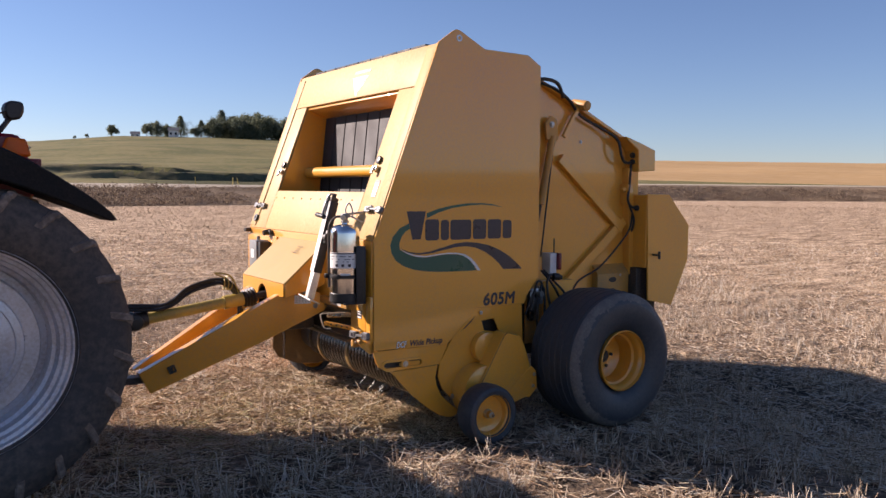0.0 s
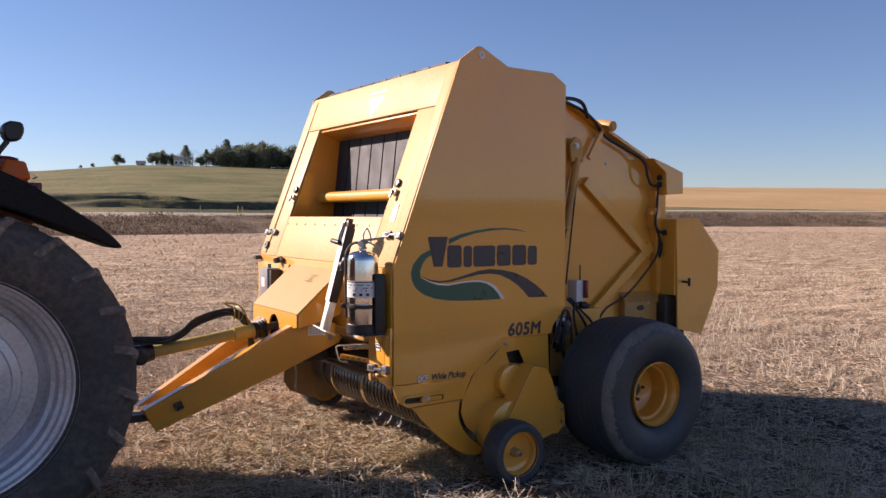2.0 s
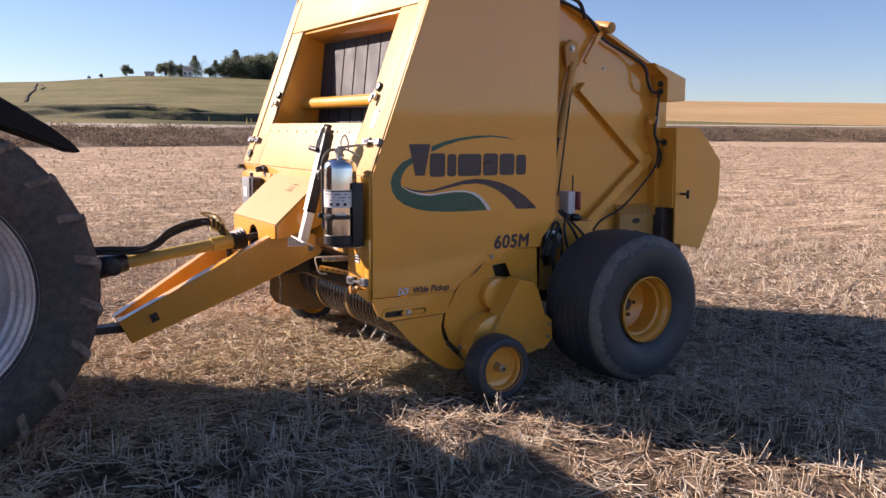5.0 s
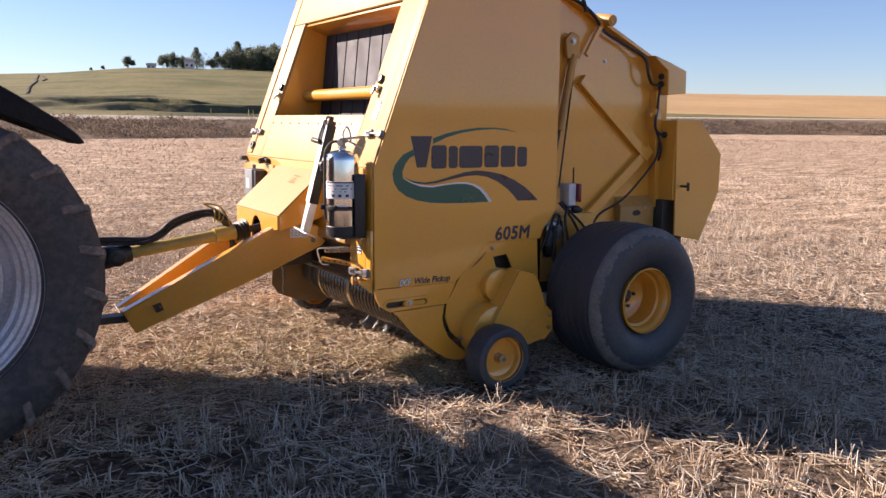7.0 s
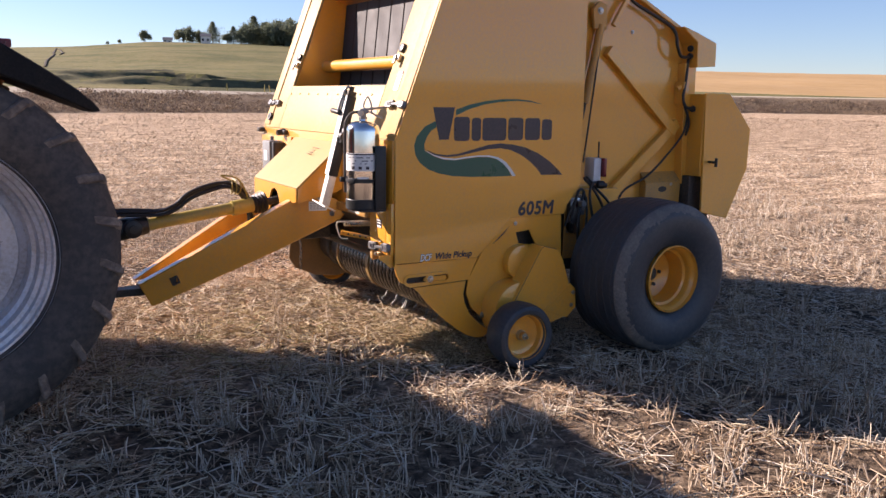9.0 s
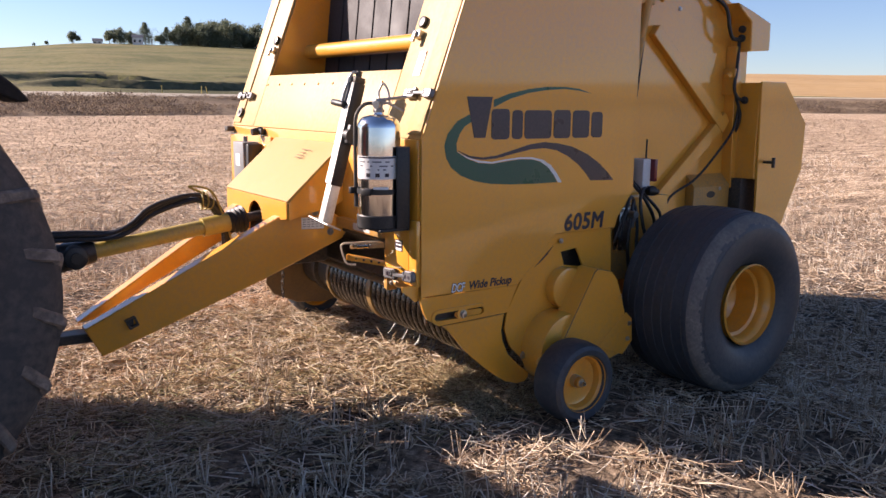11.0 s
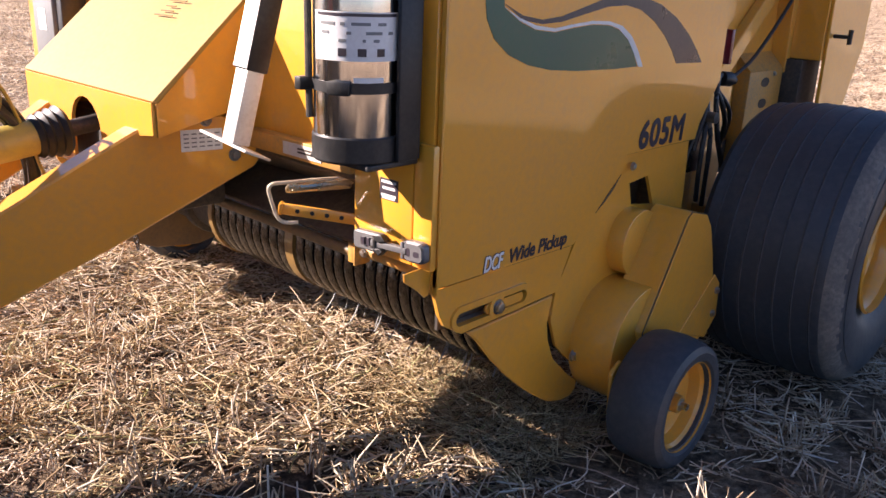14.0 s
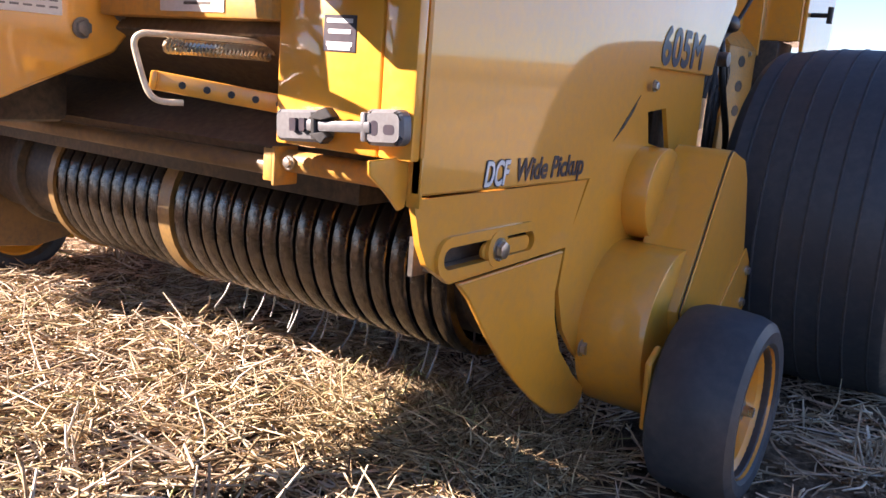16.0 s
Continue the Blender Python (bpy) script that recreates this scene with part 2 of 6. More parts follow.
def island_mat(name, stops, rough=0.8, spec=0.3, translucent=0.0):
    m, nt, b = node_mat(name)
    g = nt.nodes.new("ShaderNodeNewGeometry")
    c = ramp(nt, g.outputs["Random Per Island"], stops)
    n = noise_node(nt, 30, 3, 0.6, g.outputs["Position"])
    f = ramp(nt, n.outputs[0], [(0.35, (0.72, 0.72, 0.72)), (0.65, (1, 1, 1))])
    mm = nt.nodes.new("ShaderNodeMix")
    mm.data_type, mm.blend_type = "RGBA", "MULTIPLY"
    mm.inputs[0].default_value = 1.0
    nt.links.new(c.outputs[0], mm.inputs[6])
    nt.links.new(f.outputs[0], mm.inputs[7])
    nt.links.new(mm.outputs[2], b.inputs["Base Color"])
    b.inputs["Roughness"].default_value = rough
    b.inputs["Specular IOR Level"].default_value = spec
    if translucent:
        tr = nt.nodes.new("ShaderNodeBsdfTranslucent")
        nt.links.new(mm.outputs[2], tr.inputs[0])
        ms = nt.nodes.new("ShaderNodeMixShader")
        ms.inputs[0].default_value = translucent
        out = [n for n in nt.nodes if n.type == "OUTPUT_MATERIAL"][0]
        nt.links.new(b.outputs[0], ms.inputs[1])
        nt.links.new(tr.outputs[0], ms.inputs[2])
        nt.links.new(ms.outputs[0], out.inputs[0])
    return m


STRAW = island_mat("straw", [(0.0, (0.18, 0.115, 0.07)), (0.12, (0.50, 0.35, 0.225)), (0.36, (0.83, 0.63, 0.435)), (0.75, (0.95, 0.79, 0.59)), (1.0, (0.97, 0.89, 0.77))], 0.6, 0.25, 0.18)
STRAW_BROWN = island_mat("chopped_straw", [(0.0, (0.20, 0.12, 0.07)), (0.4, (0.42, 0.275, 0.165)), (0.7, (0.70, 0.50, 0.32)), (1.0, (0.95, 0.80, 0.60))], 0.65, 0.25, 0.18)
STRAW_LIGHT = island_mat("pale_broken_straw", [(0.0, (0.50, 0.36, 0.22)), (0.4, (0.82, 0.65, 0.42)), (1.0, (0.98, 0.87, 0.66))], 0.5, 0.45, 0.18)
STRAW_FAR = island_mat("field_straw", [(0.0, (0.27, 0.187, 0.117)), (0.3, (0.41, 0.290, 0.187)), (0.65, (0.54, 0.402, 0.268)), (1.0, (0.69, 0.54, 0.375))], 0.7, 0.3, 0.18)
STRAW_PALE = island_mat("standing_stubble", [(0.0, (0.36, 0.25, 0.155)), (0.5, (0.66, 0.52, 0.37)), (1.0, (0.90, 0.80, 0.66))], 0.6, 0.4, 0.18)
CHAFF = island_mat("fresh_swath", [(0.0, (0.14, 0.088, 0.044)), (0.25, (0.40, 0.27, 0.135)), (0.55, (0.70, 0.53, 0.295)), (0.92, (0.88, 0.73, 0.46)), (1.0, (0.42, 0.44, 0.17))], 0.6, 0.4, 0.18)
BRUSH = island_mat("dry_brush", [(0.0, (0.10, 0.072, 0.055)), (0.4, (0.20, 0.142, 0.104)), (0.8, (0.34, 0.25, 0.172)), (1.0, (0.56, 0.43, 0.28))], 0.9, 0.1, 0.25)
# Leaf greens lifted towards grey, so distance haze sits in the colour.
LEAF = island_mat("hazy_tree_leaves", [(0.0, (0.11, 0.135, 0.095)), (0.5, (0.20, 0.225, 0.145)), (1.0, (0.30, 0.32, 0.215))], 0.8, 0.2, 0.35)
LEAF_BARE = island_mat("thin_grey_twigs", [(0.0, (0.10, 0.09, 0.08)), (1.0, (0.20, 0.18, 0.16))], 0.9, 0.1)
BARK = surface("bark", (0.10, 0.075, 0.05), (0.05, 0.04, 0.03), 0.9)
HOUSE_W = surface("white_siding", (0.75, 0.73, 0.70), (0.6, 0.58, 0.54), 0.6)
HOUSE_R = surface("grey_shingles", (0.16, 0.16, 0.17), (0.10, 0.1, 0.1), 0.8)
GLASS_D = surface("dark_window_glass", (0.02, 0.025, 0.03), (0.04, 0.045, 0.05), 0.08, 0, 3, 40, 0.3, 0)


# ---- mesh helpers ----
def bm_mesh(bm, name):
    me = bpy.data.meshes.new(name)
    bmesh.ops.recalc_face_normals(bm, faces=bm.faces[:])
    bm.to_mesh(me)
    bm.free()
    me.shade_smooth()
    me.set_sharp_from_angle(angle=radians(32))
    return me


def part(name, bm, material, parent=None, label=""):
    """Links a bmesh as one mesh object under a thing or a part."""
    me = bm_mesh(bm, name)
    me.materials.append(material)
    ob = new(name, me)
    ob.parent = parent
    if label:
        ob["label"] = label
    return ob


def thing(name, label, category, at=(0, 0, 0), group="", kind=""):
    ob = new(name)
    ob.location = at
    return tagged(ob, label, category, group, kind)


def bevel(bm, w, seg=2):
    if w:
        bmesh.ops.bevel(bm, geom=bm.edges[:], offset=w, segments=seg, affect="EDGES", profile=0.5)
    return bm


def box(x0, x1, y0, y1, z0, z1, bev=0.004):
    bm = bmesh.new()
    bmesh.ops.create_cube(bm, size=1.0)
    for v in bm.verts:
        v.co = Vector((x0 + (v.co.x + 0.5) * (x1 - x0), y0 + (v.co.y + 0.5) * (y1 - y0), z0 + (v.co.z + 0.5) * (z1 - z0)))
    return bevel(bm, min(bev, 0.4 * min(x1 - x0, y1 - y0, z1 - z0)))


def prism(pts, a, b, axis="y", bev=0.003):
    """A polygon drawn in the plane across an axis, and thickened along it from a to b. y: (x, z); x: (y, z); z: (x, y)."""
    bm = bmesh.new()

    def at(p, s):
        return {"y": (p[0], s, p[1]), "x": (s, p[0], p[1]), "z": (p[0], p[1], s)}[axis]
    lo = [bm.verts.new(at(p, a)) for p in pts]
    hi = [bm.verts.new(at(p, b)) for p in pts]
    n = len(pts)
    f0 = bm.faces.new(lo)
    f1 = bm.faces.new(hi[::-1])
    for i in range(n):
        bm.faces.new((lo[i], hi[i], hi[(i + 1) % n], lo[(i + 1) % n]))
    bm.normal_update()
    if bev:
        bevel(bm, bev, 1)
    bmesh.ops.triangulate(bm, faces=[f for f in bm.faces if len(f.verts) > 4])
    return bm


def cyl(p0, p1, r, seg=20, r2=None, bev=0.0):
    bm = bmesh.new()
    p0, p1 = Vector(p0), Vector(p1)
    q = (p1 - p0).to_track_quat("Z", "Y").to_matrix().to_4x4()
    bmesh.ops.create_cone(bm, cap_ends=True, segments=seg, radius1=r, radius2=r if r2 is None else r2, depth=(p1 - p0).length,
                          matrix=Matrix.Translation((p0 + p1) / 2) @ q)
    if bev:
        rim = [e for e in bm.edges if len(e.link_faces) == 2 and any(len(f.verts) > 4 for f in e.link_faces)]
        bmesh.ops.bevel(bm, geom=rim, offset=bev, segments=2, affect="EDGES", profile=0.5)
    return bm


def smooth_path(pts, n=6):
    p = [Vector(q) for q in pts]
    out = []
    for i in range(len(p) - 1):
        a, b, c, e = p[max(i - 1, 0)], p[i], p[i + 1], p[min(i + 2, len(p) - 1)]
        for k in range(n):
            t = k / n
            out.append(0.5 * ((2 * b) + (c - a) * t + (2 * a - 5 * b + 4 * c - e) * t * t + (3 * b - a - 3 * c + e) * t ** 3))
    return out + [p[-1]]


def tube(pts, r, seg=8, n=6, bend=True):
    path = smooth_path(pts, n) if bend else [Vector(p) for p in pts]
    bm = bmesh.new()
    rings, up = [], Vector((0.13, 0.21, 0.97)).normalized()
    for i, p in enumerate(path):
        t = (path[min(i + 1, len(path) - 1)] - path[max(i - 1, 0)]).normalized()
        u = t.cross(up)
        u = u.normalized() if u.length > 1e-4 else t.orthogonal().normalized()
        v = t.cross(u)
        rings.append([bm.verts.new(p + (u * math.cos(a) + v * math.sin(a)) * r) for a in (2 * math.pi * k / seg for k in range(seg))])
    for a, b in zip(rings, rings[1:]):
        for k in range(seg):
            bm.faces.new((a[k], a[(k + 1) % seg], b[(k + 1) % seg], b[k]))
    bm.faces.new(rings[0][::-1])
    bm.faces.new(rings[-1])
    return bm


def lathe(profile, cx=0.0, cz=0.0, seg=64, closed=True):
    """Turns (radius, y) pairs about an axis along y through (cx, cz)."""
    bm = bmesh.new()
    rings = []
    for r, y in profile:
        rings.append([bm.verts.new((cx + r * math.cos(a), y, cz + r * math.sin(a))) for a in (2 * math.pi * k / seg for k in range(seg))])
    pairs = list(zip(rings, rings[1:])) + ([(rings[-1], rings[0])] if closed else [])
    for a, b in pairs:
        for k in range(seg):
            bm.faces.new((a[k], a[(k + 1) % seg], b[(k + 1) % seg], b[k]))
    return bm


def merged(*bms):
    out = bmesh.new()
    for b in bms:
        me = bpy.data.meshes.new("tmp")
        b.to_mesh(me)
        b.free()
        out.from_mesh(me)
        bpy.data.meshes.remove(me)
    return out


def moved(bm, m):
    bmesh.ops.transform(bm, matrix=m, verts=bm.verts[:])
    return bm


def circle(cx, cz, r, n=20, a0=0.0, a1=360.0):
    full = abs(a1 - a0) >= 360
    m = n if full else n - 1
    return [(cx + r * math.cos(radians(a0 + (a1 - a0) * k / m)), cz + r * math.sin(radians(a0 + (a1 - a0) * k / m))) for k in range(n)]


def slot_shape(x0, x1, z0, z1, n=8):
    r = (z1 - z0) / 2
    zc = (z0 + z1) / 2
    return circle(x1 - r, zc, r, n, -90, 90) + circle(x0 + r, zc, r, n, 90, 270)


def ring_plate(outer, inner, a, b, axis="y"):
    """A plate with a hole: outer and inner outlines with equal counts of points."""
    bm = bmesh.new()

    def at(p, s):
        return {"y": (p[0], s, p[1]), "x": (s, p[0], p[1]), "z": (p[0], p[1], s)}[axis]
    L = [[bm.verts.new(at(p, s)) for p in pts] for pts in (outer, inner) for s in (a, b)]
    n = len(outer)
    for k in range(n):
        j = (k + 1) % n
        bm.faces.new((L[0][k], L[0][j], L[2][j], L[2][k]))
        bm.faces.new((L[1][k], L[1][j], L[3][j], L[3][k]))
        bm.faces.new((L[0][k], L[0][j], L[1][j], L[1][k]))
        bm.faces.new((L[2][k], L[2][j], L[3][j], L[3][k]))
    return bm


def bolt(at, axis="y", sign=-1, r=0.012):
    """A hexagon head with its washer, facing along an axis."""
    o = Vector(at)
    w = {"x": Vector((1, 0, 0)), "y": Vector((0, 1, 0)), "z": Vector((0, 0, 1))}[axis] * sign
    return merged(cyl(o, o + w * 0.003, r * 1.35, 14), cyl(o + w * 0.003, o + w * 0.003 + w * r * 0.7, r, 6, bev=0.0015))


def text_bm(body, size, m, extrude=0.0006, offset=0.0, shear=0.0, spacing=1.0):
    cu = bpy.data.curves.new("tmp", "FONT")
    cu.body, cu.size, cu.extrude, cu.offset, cu.shear, cu.space_character = body, size, extrude, offset, shear, spacing
    ob = bpy.data.objects.new("tmp", cu)
    scene.collection.objects.link(ob)
    dg = bpy.context.evaluated_depsgraph_get()
    me = bpy.data.meshes.new_from_object(ob.evaluated_get(dg))
    bm = bmesh.new()
    bm.from_mesh(me)
    bpy.data.objects.remove(ob)
    bpy.data.curves.remove(cu)
    bpy.data.meshes.remove(me)
    return moved(bm, m)

# ---- the land ----
def lerp_table(v, table):
    if v <= table[0][0]:
        return table[0][1]
    for (a, p), (b, q) in zip(table, table[1:]):
        if v <= b:
            return p + (q - p) * (v - a) / (b - a)
    return table[-1][1]


CREST = [(-60, 1.2), (0, 1.55), (28.7, 1.86), (42.4, 2.09), (55, 2.7), (66, 3.38), (72, 3.45), (78.4, 3.38), (83, 2.91), (96, 2.1), (130, 1.4), (200, 1.2)]
EDGE = [(-60, 260), (20, 225), (34, 195), (50, 140), (62, 98), (75, 82), (90, 74), (130, 90), (200, 120)]
FAR = [(-60, 800), (30, 700), (45, 640), (62, 460), (75, 430), (95, 400), (200, 500)]


def land_height(x, y):
    r, az = math.hypot(x, y), math.degrees(math.atan2(y, x))
    if az < -90:
        az += 360
    edge, far = lerp_table(az, EDGE), lerp_table(az, FAR)
    r0 = edge + 22
    h = 0.0
    if r > edge:
        h += 2.3 * min((r - edge) / 18.0, 1.0) * (1.0 if az > 55 else 1.4)
    top = 1.86 + math.tan(radians(lerp_table(az, CREST))) * far - (2.6 if az > 55 else 2.98)
    if r > r0:
        s = (r - r0) / (far - r0)
        if s < 1:
            h += top * s ** 1.1
            h += math.sin(math.pi * s) * 1.6 * noise.noise((x / 60, y / 60, 3.1))
        else:
            h += top * max(1 - 0.25 * (s - 1), 0.3)
    if az > 58 and 26 < r - edge < 95:
        for q0, drop, seed in ((34, 1.1, 1.0), (42, 1.3, 4.0), (52, 1.0, 7.0), (70, 0.45, 9.0)):       # worn banks on the slope
            q = r - edge - q0 + 7 * noise.noise((x / 22, y / 22, seed)) + 2.5 * noise.noise((x / 6, y / 6, seed))
            mask = min(max((noise.noise((x / 26, y / 26, seed + 0.5)) + 0.18) * 3.0, 0), 1)
            if 0 < q < 13:
                h += drop * mask * (min(q / 1.6, 1.0) if q < 1.6 else 1 - (q - 1.6) / 11.4)
    if r < edge:
        k = min(max((r - 3) / 20, 0), 1)
        h += 0.10 * k * noise.noise((x / 9, y / 9, 0.5)) + 0.018 * noise.noise((x / 0.45, y / 0.45, 1.7)) + 0.012 * noise.noise((x * 6, y * 6, 4.0))
    return h


def build_ground():
    """Rings round the machine; ring 100 lies along the edge of the field."""
    rings, r = [0.0], 0.12
    while r < 96:
        rings.append(r)
        r = r * 1.042 + 0.02
    rings += [96 + 1.0 * k for k in range(104)]
    r = 200
    while r < 1500:
        rings.append(r)
        r *= 1.035
    seg = 540
    verts, faces, slots = [], [], []
    for rr in rings:
        k0 = min(max((rr - 15) / 81.0, 0), 1)
        for k in range(seg):
            a = 2 * math.pi * k / seg
            az = (360.0 * k / seg + 90) % 360 - 90
            f = 1 + (lerp_table(az, EDGE) / 100.0 - 1) * k0
            x, y = 0.3 * (1 - k0) + rr * f * math.cos(a), rr * f * math.sin(a)
            verts.append((x, y, land_height(x, y)))
    for i in range(len(rings) - 1):
        rm = 0.5 * (rings[i] + rings[i + 1])
        for k in range(seg):
            az = (360.0 * (k + 0.5) / seg + 90) % 360 - 90
            if rm < 100:
                slot = 0
            elif rm < 118:
                slot = 5
            elif rm < (124 if az > 50 else 122):
                slot = 3
            else:
                slot = 1 if az > 58 or rm < 122 + max(az - 27, 0) * 1.1 else 2
            p, q = i * seg + k, i * seg + (k + 1) % seg
            quad = (p, p + seg, q + seg, q)
            if slot == 1 and az > 58:
                rise = verts[p + seg][2] - verts[p][2]
                run = math.hypot(verts[p + seg][0] - verts[p][0], verts[p + seg][1] - verts[p][1])
                slot = 4 if rise > 0.22 * run else 1
            faces.append(quad)
            slots.append(slot)
    me = bpy.data.meshes.new("ground")
    me.from_pydata(verts, [], faces)
    me.polygons.foreach_set("material_index", slots)
    for m in (G_STUBBLE, G_PASTURE, G_TAN, G_TRACK, G_BANK, G_DRY):
        me.materials.append(m)
    me.shade_smooth()
    return tagged(new("ground", me), "harvested stubble field running out to grassy and tan hills", "ground", kind="structure")


build_ground()


def blades(name, material, base, direction, length, radius, bendv, label, category, cuts=2):
    """Many thin three-sided stalks, each bent once, joined into one mesh."""
    n = len(base)
    direction = direction / np.linalg.norm(direction, axis=1)[:, None]
    helper = np.tile(np.array([[0.31, 0.17, 0.93]]), (n, 1))
    u = np.cross(direction, helper)
    u /= np.linalg.norm(u, axis=1)[:, None] + 1e-9
    v = np.cross(direction, u)
    sections = []
    for s, w in ((0.0, 1.0), (0.5, 0.95), (1.0, 0.7))[::1 if cuts == 2 else 2]:
        c = base + direction * (length * s)[:, None] + bendv * (s * s)
        for k in range(3):
            a = 2 * math.pi * k / 3
            sections.append(c + (u * math.cos(a) + v * math.sin(a)) * (radius * w)[:, None])
    co = np.stack(sections, 1).reshape(-1, 3)
    quads = []
    for ring in (0, 3)[:cuts]:
        for k in range(3):
            quads.append((ring + k, ring + (k + 1) % 3, ring + 3 + (k + 1) % 3, ring + 3 + k))
    q = np.array(quads)[None] + (np.arange(n) * (3 * cuts + 3))[:, None, None]
    me = bpy.data.meshes.new(name)
    me.vertices.add(len(co))
    me.vertices.foreach_set("co", co.astype(np.float32).ravel())
    q = q.reshape(-1, 4)
    me.loops.add(q.size)
    me.loops.foreach_set("vertex_index", q.astype(np.int32).ravel())
    me.polygons.add(len(q))
    me.polygons.foreach_set("loop_start", np.arange(0, q.size, 4, dtype=np.int32))
    me.update(calc_edges=True)
    me.validate()
    me.materials.append(material)
    return tagged(new(name, me), label, category, kind="stuff")


rng = np.random.default_rng(4)


def litter(name, n, x0, x1, y0, y1, lmin, lmax, rmin, rmax, zmax, tilt, material, label, heap=None, keep=None, cuts=2):
    x, y = rng.uniform(x0, x1, n), rng.uniform(y0, y1, n)
    if keep is not None:
        k = keep(x, y)
        x, y = x[k], y[k]
        n = len(x)
    a = rng.uniform(0, 2 * math.pi, n)
    t = np.radians(rng.normal(0, tilt, n))
    length = rng.uniform(lmin, lmax, n) * rng.uniform(0.5, 1.0, n)
    direction = np.stack([np.cos(a) * np.cos(t), np.sin(a) * np.cos(t), np.sin(np.abs(t))], 1)
    z = rng.uniform(0.0, 1.0, n) ** 2.0 * zmax + (heap(x, y) * rng.uniform(0.4, 1, n) if heap else 0)
    b = np.stack([x, y, z], 1)
    bend = rng.normal(0, 0.42, (n, 3)) * length[:, None] * np.array([1, 1, 0.25])
    return blades(name, material, b, direction, length, rng.uniform(rmin, rmax, n), bend, label, "straw", cuts)


def swath(x, y):
    return 0.075 * np.exp(-((y - 1.15) / 0.75) ** 2) * np.clip((0.75 - x) / 0.5, 0, 1) * np.clip((x + 1.6) / 0.8, 0.15, 1)


def clumpy(low):
    def keep(x, y):
        return np.array([0.8 * noise.noise((p * 2.6, q * 2.6, 3.0)) + 1.0 * noise.noise((p * 7.5, q * 7.5, 8.0)) > low + 0.16 * r + (0.30 if q < 0.1 else 0.0) for p, q, r in zip(x, y, rng.normal(0, 1, len(x)))])
    return keep


def heaps(x, y):
    return np.array([0.075 * max(0.7 * noise.noise((p * 2.6, q * 2.6, 3.0)) + 0.8 * noise.noise((p * 7.5, q * 7.5, 8.0)), 0) for p, q in zip(x, y)])


litter("straw_litter", 50000, -2.6, 3.2, -2.8, 3.2, 0.03, 0.21, 0.0014, 0.0044, 0.018, 10, STRAW, "loose flattened straw lying on the stubble field", heaps, clumpy(-0.12))
litter("straw_litter", 42000, -2.6, 3.2, -2.8, 3.2, 0.012, 0.06, 0.0024, 0.0054, 0.010, 10, STRAW_BROWN, "short chopped brown straw between the stalks", heaps, clumpy(-0.3), 1)


def on_track(x, y):
    """Where a tyre line is pressed into the straw."""
    track = np.array([[6.8, 3.4], [8.1, 3.5], [9.6, 3.6], [10.6, 3.8], [13.3, 4.8], [14.2, 5.6], [15.7, 6.2], [17.2, 6.6], [19.5, 6.8]])
    bare = np.zeros(len(x), bool)
    for p, q in zip(track, track[1:]):
        w = np.clip(((x - p[0]) * (q - p)[0] + (y - p[1]) * (q - p)[1]) / ((q - p) ** 2).sum(), 0, 1)
        bare |= np.hypot(x - p[0] - w * (q - p)[0], y - p[1] - w * (q - p)[1]) < 0.2
    return bare


def far_litter(n, r0, r1):
    u = rng.uniform(0, 1, n)
    r = r0 * (r1 / r0) ** u
    az = np.radians(rng.uniform(-25, 112, n))
    x, y = -1.2 + r * np.cos(az), -2.6 + r * np.sin(az)
    bare = on_track(x, y)
    patch = np.array([noise.noise((p * 0.8, q * 0.8, 5.0)) + 0.7 * noise.noise((p * 2.4, q * 2.4, 6.0)) for p, q in zip(x, y)])
    ok = ~bare & (patch > -0.42 + 0.3 * rng.normal(0, 1, n))
    x, y, r = x[ok], y[ok], r[ok]
    n = len(x)
    a, t = rng.uniform(0, 2 * math.pi, n), np.abs(np.radians(rng.normal(0, 1, n) * (13 + np.clip((r - 8) * 1.5, 0, 24))))
    direction = np.stack([np.cos(a) * np.cos(t), np.sin(a) * np.cos(t), np.sin(t)], 1)
    length = (0.075 + 0.0014 * r) * rng.uniform(0.4, 1.5, n)
    z = np.array([land_height(p, q) for p, q in zip(x, y)]) + rng.uniform(0, 1, n) ** 2 * 0.04
    blades("straw_litter", STRAW, np.stack([x, y, z], 1), direction, length, (0.0024 + 0.00014 * r) * rng.uniform(0.6, 1.4, n), rng.normal(0, 0.08, (n, 3)) * length[:, None] * np.array([1, 1, 0.3]), "loose straw over the wider stubble field", "straw", 1)


far_litter(125000, 3.6, 30.0)


def field_tufts(n, r0, r1):
    """Cut stalks and straw bunches that give the wider field its grain."""
    r = r0 * (r1 / r0) ** rng.uniform(0, 1, n)
    az = np.radians(rng.uniform(-20, 100, n))
    x, y = -1.2 + r * np.cos(az), -2.6 + r * np.sin(az)
    edge = np.array([lerp_table(math.degrees(math.atan2(q, p)), EDGE) for p, q in zip(x, y)])
    ok = (np.hypot(x, y) < edge - 2) & ~on_track(x, y)
    x, y, r = x[ok], y[ok], r[ok]
    n = len(x)
    direction = np.stack([rng.normal(0, 0.9, n), rng.normal(0, 0.9, n), np.ones(n) * 0.3], 1)
    z = np.array([land_height(p, q) for p, q in zip(x, y)]) - 0.01
    length = (0.045 + 0.0014 * r) * rng.uniform(0.5, 1.4, n)
    blades("field_stubble", STRAW_FAR, np.stack([x, y, z], 1), direction, length, (0.0035 + 0.00026 * r) * rng.uniform(0.6, 1.4, n), rng.normal(0, 0.1, (n, 3)) * length[:, None], "cut stalks and straw bunches over the wide field", "stubble", 1)


field_tufts(80000, 12.0, 120.0)


